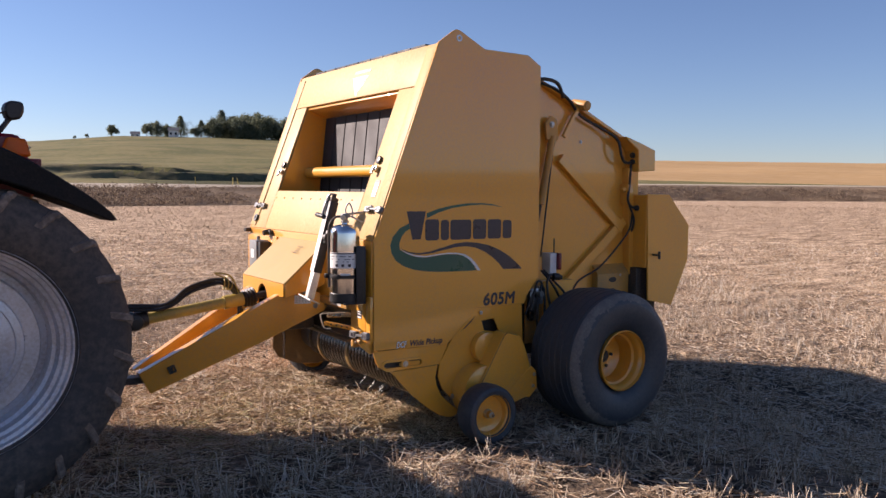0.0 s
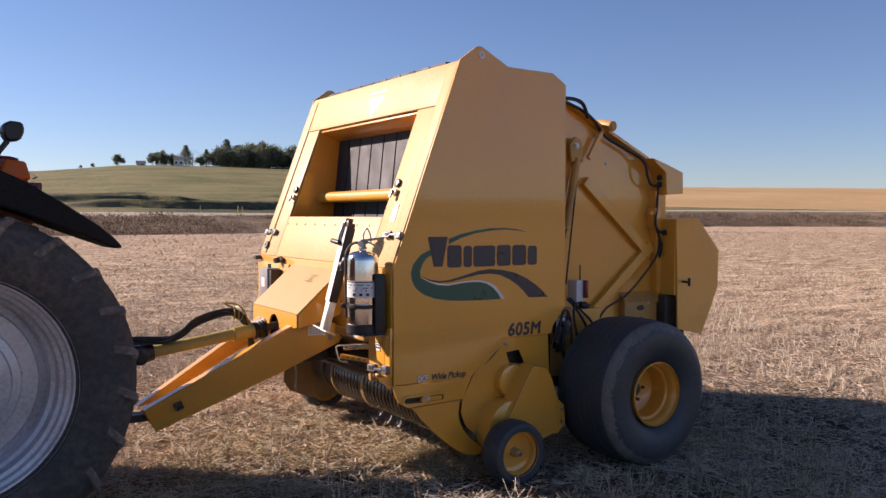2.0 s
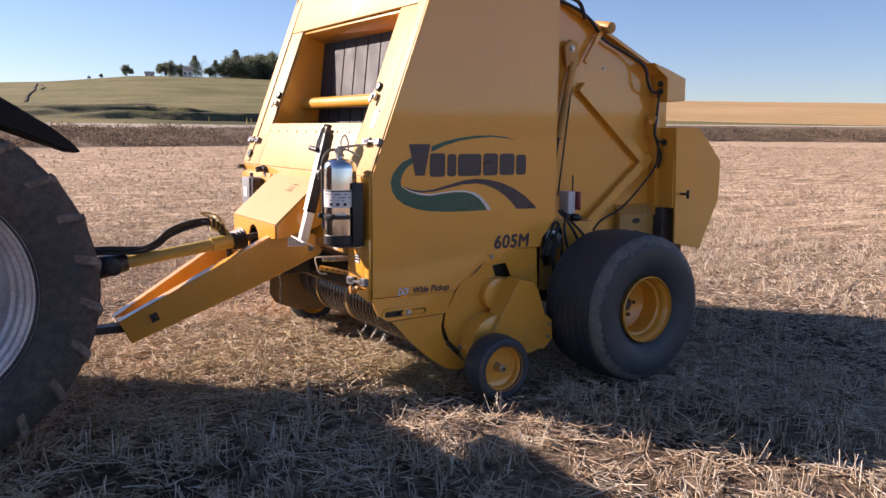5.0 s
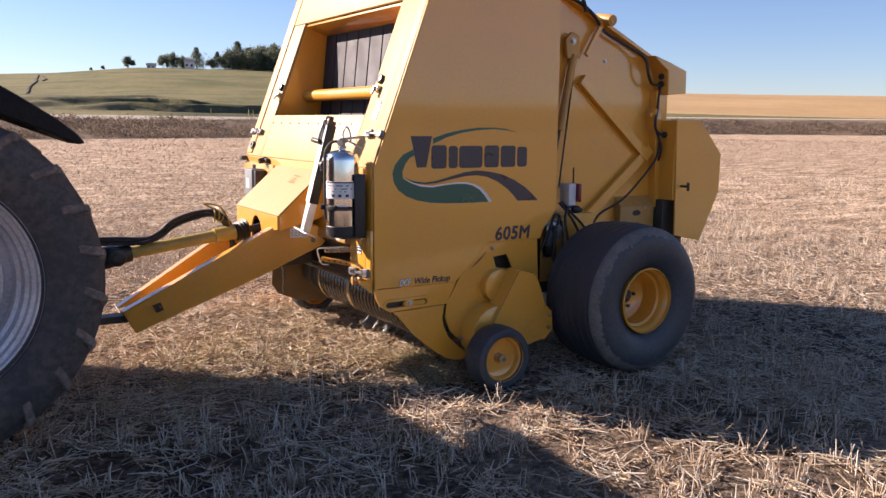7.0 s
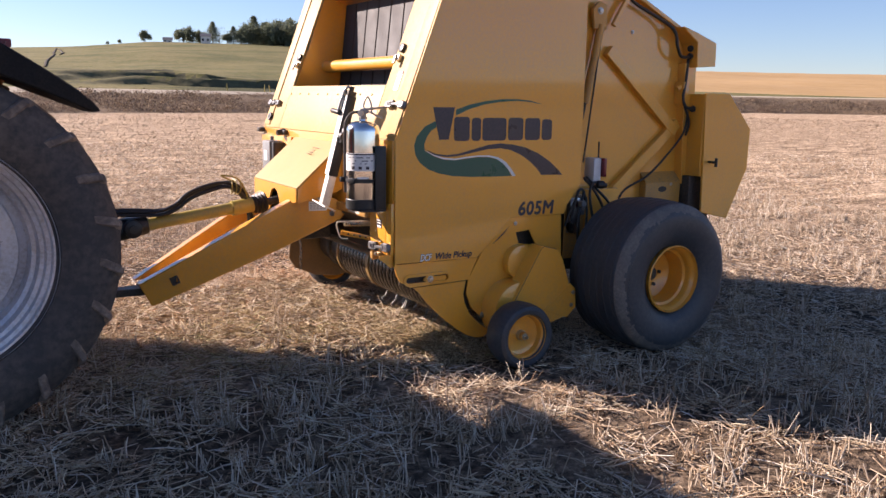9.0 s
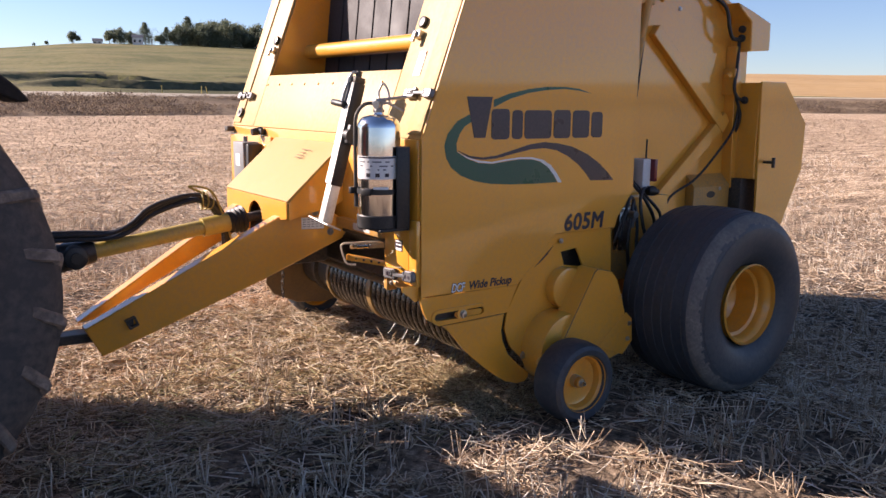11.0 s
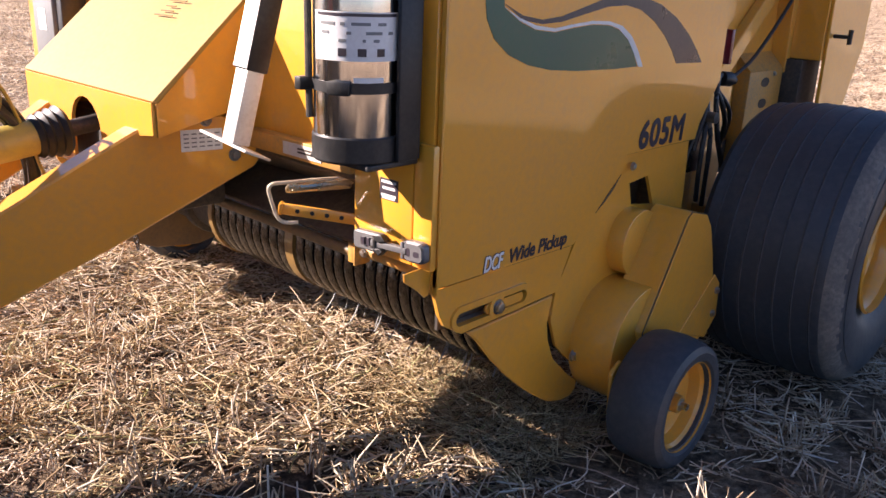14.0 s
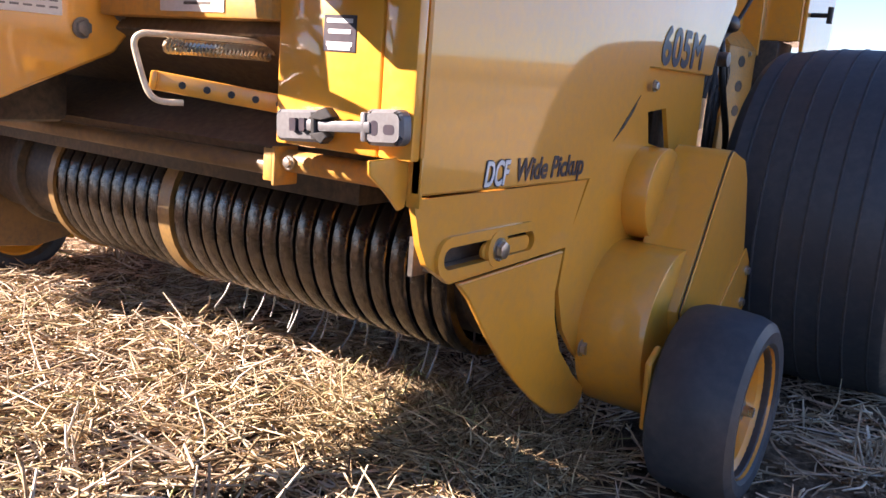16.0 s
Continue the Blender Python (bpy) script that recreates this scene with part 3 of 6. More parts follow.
def swath_heap(x, y):
    return swath(x, y) * (0.6 + 9 * heaps(x * 1.3, y * 1.3))


litter("straw_swath", 24000, -1.7, 1.0, -0.2, 2.8, 0.04, 0.16, 0.0016, 0.0038, 0.022, 14, CHAFF, "golden windrow of loose straw in front of the pickup", swath_heap, clumpy(0.06))
litter("straw_swath", 17000, -2.6, 3.0, -2.6, 3.0, 0.04, 0.15, 0.0020, 0.0046, 0.045, 20, STRAW_LIGHT, "pale broken stalks beside the windrow", heaps, clumpy(-0.1))


litter("straw_swath", 3600, 0.30, 0.86, -0.10, 0.75, 0.04, 0.16, 0.0012, 0.0028, 0.02, 24, CHAFF, "straw heaped under the pickup end", lambda x, y: 0.10 * np.exp(-((x - 0.56) / 0.2) ** 2 - ((y - 0.28) / 0.3) ** 2))


def stubble():
    base, direction = [], []
    for row in range(-20, 44):
        oy = row * 0.19
        for _ in range(240):
            s = rng.uniform(-7, 9)
            if rng.random() < 0.55:
                continue
            x = s + 0.35 * oy + rng.normal(0, 0.02)
            y = oy - 0.6 * s * 0.25 + rng.normal(0, 0.03)
            if noise.noise((x * 0.9, y * 0.9, 9.0)) < -0.12 or (0 < x < 0.9 and 0 < y < 2.5) or 1.45 < x < 2.45 and -0.62 < y < 0:
                continue
            for _k in range(rng.integers(2, 10)):
                base.append((x + rng.normal(0, 0.014), y + rng.normal(0, 0.014), -0.01))
                direction.append((rng.normal(0, 0.20), rng.normal(0, 0.20), 1.0))
    for _ in range(260):                       # thicker bunches that the header left standing
        x, y = rng.uniform(-2.4, 3.6), rng.uniform(-3.0, 0.3)
        if (0 < x < 1.0 and y > -0.5) or 1.40 < x < 2.45 and y > -0.66:
            continue
        for _k in range(rng.integers(6, 16)):
            base.append((x + rng.normal(0, 0.03), y + rng.normal(0, 0.03), -0.01))
            direction.append((rng.normal(0, 0.28), rng.normal(0, 0.28), 1.0))
    n = len(base)
    ln = rng.uniform(0.05, 0.19, n) * rng.uniform(0.6, 1.0, n)
    blades("standing_stubble", STRAW_PALE, np.array(base), np.array(direction), ln, rng.uniform(0.0028, 0.0054, n), rng.normal(0, 0.012, (n, 3)), "short standing cut stalks in rows", "stubble", 1)


stubble()


def brush_band():
    """Low rounded bushes and dry weeds standing close together along the field edge, built of small leaf clumps."""
    pts, size = [], []
    for _ in range(4300):
        az = rng.uniform(4, 96)
        edge = lerp_table(az, EDGE)
        u = rng.uniform(0.0, 1.0)
        r = edge + 15.0 * u
        x, y = r * math.cos(radians(az)), r * math.sin(radians(az))
        clump = noise.noise((x / 7, y / 7, 2.2)) + 0.6 * noise.noise((x / 20, y / 20, 5.2))
        if clump < -0.62:
            continue
        w = rng.uniform(0.4, 1.0) * (1.0 + 0.5 * clump) * (0.80 if az > 55 else 1.2)
        z = land_height(x, y)
        for _k in range(32):
            a, e, rad = rng.uniform(0, 2 * math.pi), rng.uniform(0.0, 1.5), rng.uniform(0.3, 1.0)
            pts.append((x + math.cos(a) * math.cos(e) * w * 1.9 * rad, y + math.sin(a) * math.cos(e) * w * 1.9 * rad, z + math.sin(e) * w * 0.76 * rad))
            size.append(w * rng.uniform(0.05, 0.13))
    p, s = np.array(pts), np.array(size)[:, None]
    n = len(p)
    a = rng.normal(0, 1, (n, 3))
    a[:, 2] = np.abs(a[:, 2]) + 0.4
    a /= np.linalg.norm(a, axis=1)[:, None]
    b = np.cross(a, rng.normal(0, 1, (n, 3)))
    b /= np.linalg.norm(b, axis=1)[:, None]
    co = np.stack([p - a * s, p + b * s * 0.8, p + a * s * 1.2, p - b * s * 0.8], 1).reshape(-1, 3)
    me = bpy.data.meshes.new("dry_brush")
    me.from_pydata(co.tolist(), [], np.arange(len(co)).reshape(-1, 4).tolist())
    me.materials.append(BRUSH)
    tagged(new("dry_brush", me), "strip of dry brown brush along the field edge", "brush", kind="stuff")


brush_band()


def gully(name, pts, w, label):
    """A washed-out rut that winds down the pasture slope."""
    path = smooth_path([(x, y, 0) for x, y in pts], 6)
    bm = bmesh.new()
    rows = []
    for i, p in enumerate(path):
        t = (path[min(i + 1, len(path) - 1)] - path[max(i - 1, 0)]).normalized()
        side = Vector((-t.y, t.x, 0)) * w * (0.7 + 0.6 * abs(noise.noise((p.x / 9, p.y / 9, 3.0))))
        rows.append([bm.verts.new((q.x, q.y, land_height(q.x, q.y) + 0.05 + lift)) for q, lift in ((p - side, 0.0), (p - side * 0.4, 0.22), (p + side * 0.4, 0.22), (p + side, 0.0))])
    for a, b in zip(rows, rows[1:]):
        for k in range(3):
            bm.faces.new((a[k], a[k + 1], b[k + 1], b[k]))
    tagged(part(name, bm, G_RUT), label, "gully", kind="structure")


gully("gully_1", [(18.5, 208), (20.2, 222), (22.1, 238), (26.8, 268), (29.0, 285), (31.5, 310), (38.8, 368)], 0.5, "dark winding rut washed into the pasture slope")
gully("gully_2", [(29.4, 275), (33.5, 300), (36.0, 325), (38.3, 349), (38.9, 366)], 0.4, "second dark rut beside the first on the slope")


def fence_post(x, y, lean):
    t = thing("fence_post", "thin yellow marker post in the pasture fence", "fence post", (x, y, land_height(x, y) - 0.2), "fence posts")
    part("post", moved(cyl((0, 0, 0), (0, 0, 1.15), 0.07, 8, 0.06), Matrix.Rotation(lean, 4, "Y")), SHAFT, t)


for px, py, lean in ((33.7, 100.8, 0.05), (34.4, 100.5, -0.2), (29.3, 102.2, -0.1), (38.9, 99.1, 0.04)):
    fence_post(px, py, lean)


# ---- trees and houses on the ridge ----
def leaf_cloud(centres, count, spread, leaf):
    c = np.array(centres)[rng.integers(0, len(centres), count)]
    p = c[:, :3] + rng.normal(0, 1, (count, 3)) * (c[:, 3:4] * spread)
    nrm = rng.normal(0, 1, (count, 3))
    a = np.cross(nrm, rng.normal(0, 1, (count, 3)))
    a /= np.linalg.norm(a, axis=1)[:, None]
    b = np.cross(nrm, a)
    b /= np.linalg.norm(b, axis=1)[:, None]
    s = rng.uniform(0.6, 1.3, (count, 1)) * leaf
    co = np.stack([p - a * s, p + b * s * 0.7, p + a * s, p - b * s * 0.7], 1).reshape(-1, 3)
    me = bpy.data.meshes.new("crown")
    me.from_pydata(co.tolist(), [], np.arange(len(co)).reshape(-1, 4).tolist())
    return me


def build_tree(kind, h, label):
    t = thing("tree", label, "tree", (0, 0, -500))
    trunk = merged(cyl((0, 0, -0.3), (0.05 * h * 0.2, 0, h * 0.62), 0.028 * h, 8, 0.010 * h))
    centres = []
    if kind == "conifer":
        for k in range(16):
            z = h * (0.12 + 0.86 * k / 15)
            w = 0.40 * h * (1.04 - k / 15) ** 0.62 * rng.uniform(0.72, 1.2)
            for j in range(6):
                a = j * 1.05 + k * 0.7 + rng.normal(0, 0.2)
                centres.append((w * 0.6 * math.cos(a), w * 0.6 * math.sin(a), z + rng.normal(0, 0.15), w * 0.30 + 0.12))
        count, leaf = 3400, 0.24
    else:
        for k in range(34):
            a, e = rng.uniform(0, 6.28), rng.uniform(-1.2, 1.3)
            rr = h * rng.uniform(0.14, 0.40)
            c = (rr * math.cos(a) * math.cos(e) * 1.1, rr * math.sin(a) * math.cos(e) * 1.1, h * 0.47 + rr * math.sin(e) * 1.1)
            centres.append((*c, h * rng.uniform(0.06, 0.12)))
            if k < 9:
                trunk = merged(trunk, cyl((0, 0, h * 0.3), c, 0.010 * h, 5, 0.003 * h))
        count, leaf = (1500, 0.10) if kind == "bare" else (4200, 0.26)
    part("trunk", trunk, BARK, t)
    me = leaf_cloud(centres, count, 0.75, leaf)
    me.materials.append(LEAF_BARE if kind == "bare" else LEAF)
    crown = new("crown", me)
    crown.parent = t
    return t


def place(ob, az, r, turn=0.0, s=1.0, sink=0.2):
    x, y = -2.7 + r * math.cos(radians(az)), -5.1 + r * math.sin(radians(az))
    return Matrix.Translation((x, y, land_height(x, y) - sink)) @ Matrix.Rotation(turn, 4, "Z") @ Matrix.Diagonal((s, s, s, 1))


def woods():
    kinds = [build_tree("broad", 9.0, "dark green broadleaf tree on the ridge"), build_tree("conifer", 10.5, "dark pointed conifer on the ridge"),
             build_tree("broad", 7.0, "rounded dark tree on the ridge"), build_tree("bare", 10.0, "bare grey tree behind the ridge house")]
    spots = [(78.45, 425, 2, 0.85), (80.0, 428, 2, 0.32), (80.7, 428, 2, 0.25), (76.4, 430, 2, 1.0), (75.8, 436, 0, 0.95), (75.2, 440, 0, 0.8), (74.9, 448, 2, 1.0), (74.3, 440, 1, 1.0), (73.9, 450, 3, 1.0),
             (73.4, 432, 2, 0.8), (73.0, 436, 1, 0.8), (72.5, 438, 0, 0.85)]
    az = 72.2
    while az > 58:
        spots.append((az + rng.normal(0, 0.08), 432 + rng.uniform(0, 30), int(rng.choice([0, 0, 2, 0, 1, 0, 2])), rng.uniform(0.75, 1.3) * (1.25 if az < 70.8 else 1.0)))
        az -= rng.uniform(0.11, 0.22)
    first = {}
    for a, r, k, s in spots:
        m = place(None, a, r, rng.uniform(0, 6.2), s)
        if k not in first:
            first[k] = kinds[k]
            kinds[k].matrix_basis = m
            kinds[k]["group"] = "trees on the ridge"
        else:
            c = copy_thing(kinds[k], m)
            c.scale = (s, s, s)


woods()


def house(az, r, w, dpt, h, turn, label):
    t = thing("house", label, "house")
    t.matrix_basis = place(None, az, r, turn, 1.0, 0.3)
    part("wall", box(-w / 2, w / 2, -dpt / 2, dpt / 2, 0, h, 0.02), HOUSE_W, t)
    part("roof", prism([(-dpt / 2 - 0.4, h), (dpt / 2 + 0.4, h), (0, h + 0.36 * dpt)], -w / 2 - 0.3, w / 2 + 0.3, "x", 0), HOUSE_R, t)
    for x in (-w * 0.28, w * 0.22):
        win = part("window", box(x - 0.6, x + 0.6, -dpt / 2 - 0.05, -dpt / 2 + 0.05, h * 0.35, h * 0.75, 0.01), HOUSE_W, t)
        part("pane", box(x - 0.5, x + 0.5, -dpt / 2 - 0.07, -dpt / 2 - 0.02, h * 0.38, h * 0.72, 0.005), GLASS_D, win)
    return t


house(74.75, 424, 4.6, 4.2, 3.4, radians(-15), "small white two-storey house on the ridge")
house(77.1, 426, 4.0, 3.6, 1.3, radians(-15), "low white shed on the ridge")


# ---- the round baler ----
baler = thing("round_baler", "yellow round hay baler parked on the stubble behind a tractor", "baler")
W = 2.48
MIRROR = Matrix.Translation((0, W, 0)) @ Matrix.Diagonal((1, -1, 1, 1))


def both(name, make, material, parent=baler, label=""):
    """The same part on the near and on the far side of the machine."""
    return part(name, make(), material, parent, label), part(name, moved(make(), MIRROR), material, parent, label)


SIDE = [(0.03, 0.712), (0.03, 1.50), (0.56, 2.94), (0.695, 3.04), (0.72, 3.05), (0.75, 3.045), (0.98, 2.93), (1.40, 2.925), (1.53, 2.85), (1.54, 1.17), (1.42, 1.02), (1.40, 0.962), (0.93, 0.962), (0.89, 0.93), (0.84, 0.865), (0.66, 0.704)]
side_l, side_r = both("side_panel", lambda: prism(SIDE, 0.0, 0.022, "y", 0.004), YELLOW)
part("peak_bolt", merged(lathe([(0.024, -0.004), (0.024, 0.002), (0.014, 0.002), (0.014, -0.004)], 0.741, 2.987, 16)), STEEL, side_l)


def decal(name, pts, material, label, y=-0.0012, n=3):
    p = [(q.x, q.z) for q in smooth_path([(a, 0, b) for a, b in pts] + [(pts[0][0], 0, pts[0][1])], n)[:-1]] if n else pts
    return part(name, prism(p, y, 0.001, "y", 0), material, side_l, label)


decal("green_swoosh", [(0.316, 1.621), (0.239, 1.587), (0.18, 1.524), (0.161, 1.466), (0.172, 1.407), (0.204, 1.357), (0.266, 1.314), (0.351, 1.284), (0.454, 1.265), (0.592, 1.255), (0.786, 1.251), (0.923, 1.252),
       (0.894, 1.295), (0.852, 1.336), (0.796, 1.368), (0.737, 1.382), (0.648, 1.385), (0.555, 1.377), (0.465, 1.367), (0.377, 1.375), (0.305, 1.398), (0.24, 1.433), (0.235, 1.474), (0.254, 1.523), (0.287, 1.562), (0.325, 1.582)], GREEN_D, "green swoosh decal", n=0)
decal("thin_swoosh", [(0.467, 1.693), (0.57, 1.726), (0.692, 1.75), (0.821, 1.765), (0.956, 1.767), (1.063, 1.759), (1.165, 1.734), (1.063, 1.749), (0.957, 1.756), (0.822, 1.748), (0.693, 1.73), (0.571, 1.698), (0.468, 1.655)], GREEN_D, "thin green arc decal", n=0)
decal("dark_swoosh", [(0.24, 1.443), (0.319, 1.413), (0.405, 1.402), (0.493, 1.41), (0.614, 1.438), (0.724, 1.464), (0.823, 1.473), (0.926, 1.464), (1.033, 1.443), (1.147, 1.4), (1.247, 1.344), (1.321, 1.287), (1.366, 1.245),
       (1.179, 1.25), (1.137, 1.296), (1.077, 1.345), (1.001, 1.391), (0.911, 1.427), (0.825, 1.44), (0.726, 1.436), (0.615, 1.417), (0.494, 1.395), (0.405, 1.39), (0.319, 1.401)], DARK_D, "charcoal swoosh decal", n=0)
decal("white_swoosh", [(0.24, 1.435), (0.305, 1.407), (0.377, 1.387), (0.465, 1.378), (0.555, 1.388), (0.648, 1.396), (0.736, 1.394), (0.812, 1.379), (0.873, 1.347), (0.92, 1.3), (0.958, 1.25), (0.93, 1.251), (0.894, 1.296), (0.851, 1.338), (0.795, 1.37), (0.737, 1.384), (0.648, 1.387), (0.555, 1.38), (0.465, 1.369), (0.377, 1.377), (0.305, 1.4)], WHITE, "white edging decal", y=-0.0018, n=0)


def round_block(x0, x1, z0, z1, r=0.03):
    return circle(x1 - r, z1 - r, r, 5, 0, 90) + circle(x0 + r, z1 - r, r, 5, 90, 180) + circle(x0 + r, z0 + r, r, 5, 180, 270) + circle(x1 - r, z0 + r, r, 5, 270, 360)


decal("mark_block", [(0.297, 1.708), (0.459, 1.708), (0.416, 1.502), (0.345, 1.502)], DARK_D, "charcoal wedge of the maker's mark", y=-0.0022, n=0)
for x0, x1, z1 in ((0.455, 0.575, 1.648), (0.592, 0.664, 1.642), (0.676, 0.868, 1.642), (0.884, 1.008, 1.644), (1.024, 1.152, 1.642), (1.168, 1.255, 1.634)):
    decal("mark_block", round_block(x0, x1, 1.492, z1, 0.022), DARK_D, "charcoal block of the maker's mark", y=-0.0022, n=0)
STAND = Matrix.Rotation(radians(90), 4, "X")


def bold(body, size, x, z, y, w, shear, spacing, narrow=1.0):
    """Lettering made heavier by laying shifted copies over one another."""
    return merged(*(text_bm(body, size, Matrix.Translation((x + dx * w, y - 0.00004 * i, z + dz * w)) @ STAND @ Matrix.Diagonal((narrow, 1, 1, 1)), 0.0004, 0.0, shear, spacing) for i, (dx, dz) in enumerate(((-1, 0), (1, 0), (0, 1), (0, -1), (0.7, 0.7), (-0.7, -0.7), (0.7, -0.7), (-0.7, 0.7)))))


part("model_number", bold("605M", 0.130, 0.985, 0.977, -0.0013, 0.0044, 0.12, 1.07), DARK_D, side_l, "charcoal model number lettering")
part("lettering", bold("DCF", 0.064, 0.214, 0.717, -0.0011, 0.0036, 0.25, 1.0, 0.66), DARK_D, side_l, "dark outline of the lettering")
part("lettering", bold("DCF", 0.064, 0.214, 0.717, -0.0026, 0.0012, 0.25, 1.0, 0.66), WHITE, side_l, "white slanted lettering")
part("lettering", bold("Wide Pickup", 0.060, 0.324, 0.721, -0.0012, 0.0019, 0.22, 1.0, 0.93), DARK_D, side_l, "dark slanted lettering")

# slanted front face: s runs up the slope, q inwards from it
SL = Vector((0.54, 0, 1.44)).normalized()
SN = Vector((0.936, 0, -0.351)).normalized()
S_O = Vector((0.03, 0, 1.50))
S_M = Matrix(((0, SL.x, SN.x, S_O.x), (1, 0, 0, 0), (0, SL.z, SN.z, S_O.z), (0, 0, 0, 1)))      # (y, s, q) to the world


def sloped(y0, y1, s0, s1, q0, q1, bev=0.004):
    return moved(box(y0, y1, s0, s1, q0, q1, bev), S_M)


part("front_panel", sloped(0.024, 0.386, 0.0, 1.20, 0.0, 0.02), YELLOW_FADE_GLARE, baler)
part("front_panel", sloped(2.10, W - 0.024, 0.0, 1.20, 0.0, 0.02), YELLOW_FADE_GLARE, baler)
part("front_panel", sloped(0.390, 2.096, 0.0, 0.369, 0.0, 0.02), YELLOW_FADE_GLARE, baler)
front_top = part("front_panel", sloped(0.024, W - 0.024, 1.204, 1.535, -0.003, 0.02), YELLOW_FADE_GLARE, baler)
part("edge_trim", sloped(0.02, 0.14, 0.02, 1.50, -0.009, -0.001, 0.002), YELLOW_FADE_GLARE, baler, "lighter edge strip")
part("edge_trim", sloped(W - 0.14, W - 0.02, 0.02, 1.50, -0.009, -0.001, 0.002), YELLOW_FADE_GLARE, baler, "lighter edge strip")
part("window_liner", sloped(2.096, 2.116, 0.36, 1.21, 0.02, 0.55), YELLOW, baler)
part("window_liner", sloped(0.370, 0.390, 0.36, 1.21, 0.02, 0.55), YELLOW, baler)
part("window_liner", sloped(0.390, 2.096, 1.180, 1.20, 0.02, 0.30), YELLOW, baler)
part("emblem", moved(prism([(1.00, 1.395), (1.27, 1.395), (1.12, 1.215)], -0.0045, -0.002, "z", 0), S_M), WHITE, front_top, "white triangular emblem")
part("emblem_block", moved(prism([(1.03, 1.375), (1.13, 1.375), (1.11, 1.25)], -0.0055, -0.004, "z", 0), S_M), GREEN_D, front_top, "green wedge on the emblem")
part("emblem_block", moved(prism([(0.98, 1.425), (1.27, 1.425), (1.27, 1.455), (0.98, 1.455)], -0.0045, -0.002, "z", 0), S_M), TAN_BAND, front_top, "faded mark bar")
for k in range(8):
    yb = 0.40 + k * 0.213
    part("belt", moved(prism([(0.80, 2.72), (0.66, 2.66), (0.56, 1.70), (0.60, 1.68), (0.70, 2.62), (0.84, 2.68)], yb, yb + 0.198, "y", 0.003), Matrix.Identity(4)), BELT, baler, "ribbed black rubber baling belt")
part("belt_backing", box(0.86, 0.90, 0.38, 2.10, 1.2, 2.75), DARK, baler)
part("tension_roller", cyl((0.47, 0.39, 2.015), (0.47, 2.095, 2.015), 0.05, 24), YELLOW, baler, "yellow tubular roller across the opening")
for yb in (0.31, 2.14):
    part("roller_bracket", merged(sloped(yb - 0.03, yb + 0.03, 0.53, 0.57, -0.03, 0.0), sloped(yb - 0.012, yb + 0.012, 0.50, 0.56, -0.045, -0.03, 0.003)), STEEL, baler)
    part("grommet", moved(cyl((yb, 0.62, -0.022), (yb, 0.62, 0.002), 0.032, 18, bev=0.006), S_M), BLACK, baler, "black rubber grommet")

# upright front, below the slope
part("front_plate", box(0.022, 0.042, 0.024, W - 0.024, 1.00, 1.497), YELLOW, baler)
part("front_plate", box(0.004, 0.03, 1.75, W - 0.02, 0.74, 1.44), YELLOW, baler)
corner = part("corner_guard", box(0.0, 0.022, 0.072, 0.302, 0.768, 1.06), YELLOW, baler)
part("corner_guard", box(0.0, 0.022, 0.0, 0.068, 0.768, 1.10), YELLOW, baler)
part("shield_sticker", merged(box(-0.0015, 0.001, 0.126, 0.196, 0.930, 0.988, 0)), DARK_D, corner, "black warning sticker")
for k, zz in enumerate((0.979, 0.962, 0.942, 0.936)):
    part("sticker_bar", box(-0.0025, 0.0, 0.133 + 0.004 * (k % 2), 0.189 - 0.004 * (k % 2), zz - 0.0034, zz + 0.0034, 0), WHITE, corner)
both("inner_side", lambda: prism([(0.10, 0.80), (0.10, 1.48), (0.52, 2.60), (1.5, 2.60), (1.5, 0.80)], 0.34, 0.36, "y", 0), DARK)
# Unseen block in the gearbox's place, added to keep sun off the windguard.
part("gearbox", box(-0.27, 0.02, 0.98, 1.50, 0.74, 1.04, 0.02), DARK, baler, "unseen dark block under the hood, added to shade the windguard")
part("chamber_floor", box(0.30, 2.6, 0.36, 2.12, 0.62, 0.80), DARK, baler)
part("cross_plate", prism([(0.05, 1.0), (0.30, 0.86), (0.30, 0.80), (0.02, 0.95)], 0.30, W - 0.30, "y"), DUSTY, baler)

# gearbox hood over the drive shaft
hood = part("gearbox_hood", prism([(0.02, 1.445), (0.02, 1.43), (-0.31, 1.125), (-0.325, 1.135)], 0.79, 1.70, "y", 0.002), YELLOW_HOOD, baler, "dusty yellow hood top, base darkened against the sun on it")
both("hood_side", lambda: prism([(0.02, 1.43), (-0.315, 1.13), (-0.315, 1.03), (-0.02, 1.10), (0.02, 1.12)], 0.79, 0.80, "y", 0.001), YELLOW)
arch = circle(1.24, 0.99, 0.105, 11, 180, 0)
part("hood_front", prism([(0.80, 1.036), (0.80, 1.13), (1.69, 1.13), (1.69, 0.86)] + [(1.345, 0.86)] + arch[::-1] + [(1.135, 0.86), (1.06, 1.0)], -0.325, -0.312, "x", 0.001), YELLOW, baler)
for k, (yy, w, dz) in enumerate(((1.10, 0.11, 0.035), (1.11, 0.06, 0.018), (1.11, 0.08, 0.004), (1.11, 0.11, -0.009))):
    p = Vector((0.02 - 0.03, yy, 1.405 + dz))
    part("decal_bar", moved(box(-0.001, 0.0015, -w / 2, w / 2, -0.0022, 0.0022, 0), Matrix.Translation((-0.335 + (1.36 + dz - 1.128) * 1.085 - 0.008, yy, 1.36 + dz)) @ Matrix.Rotation(radians(47), 4, "Y")), TAN_BAND, hood)


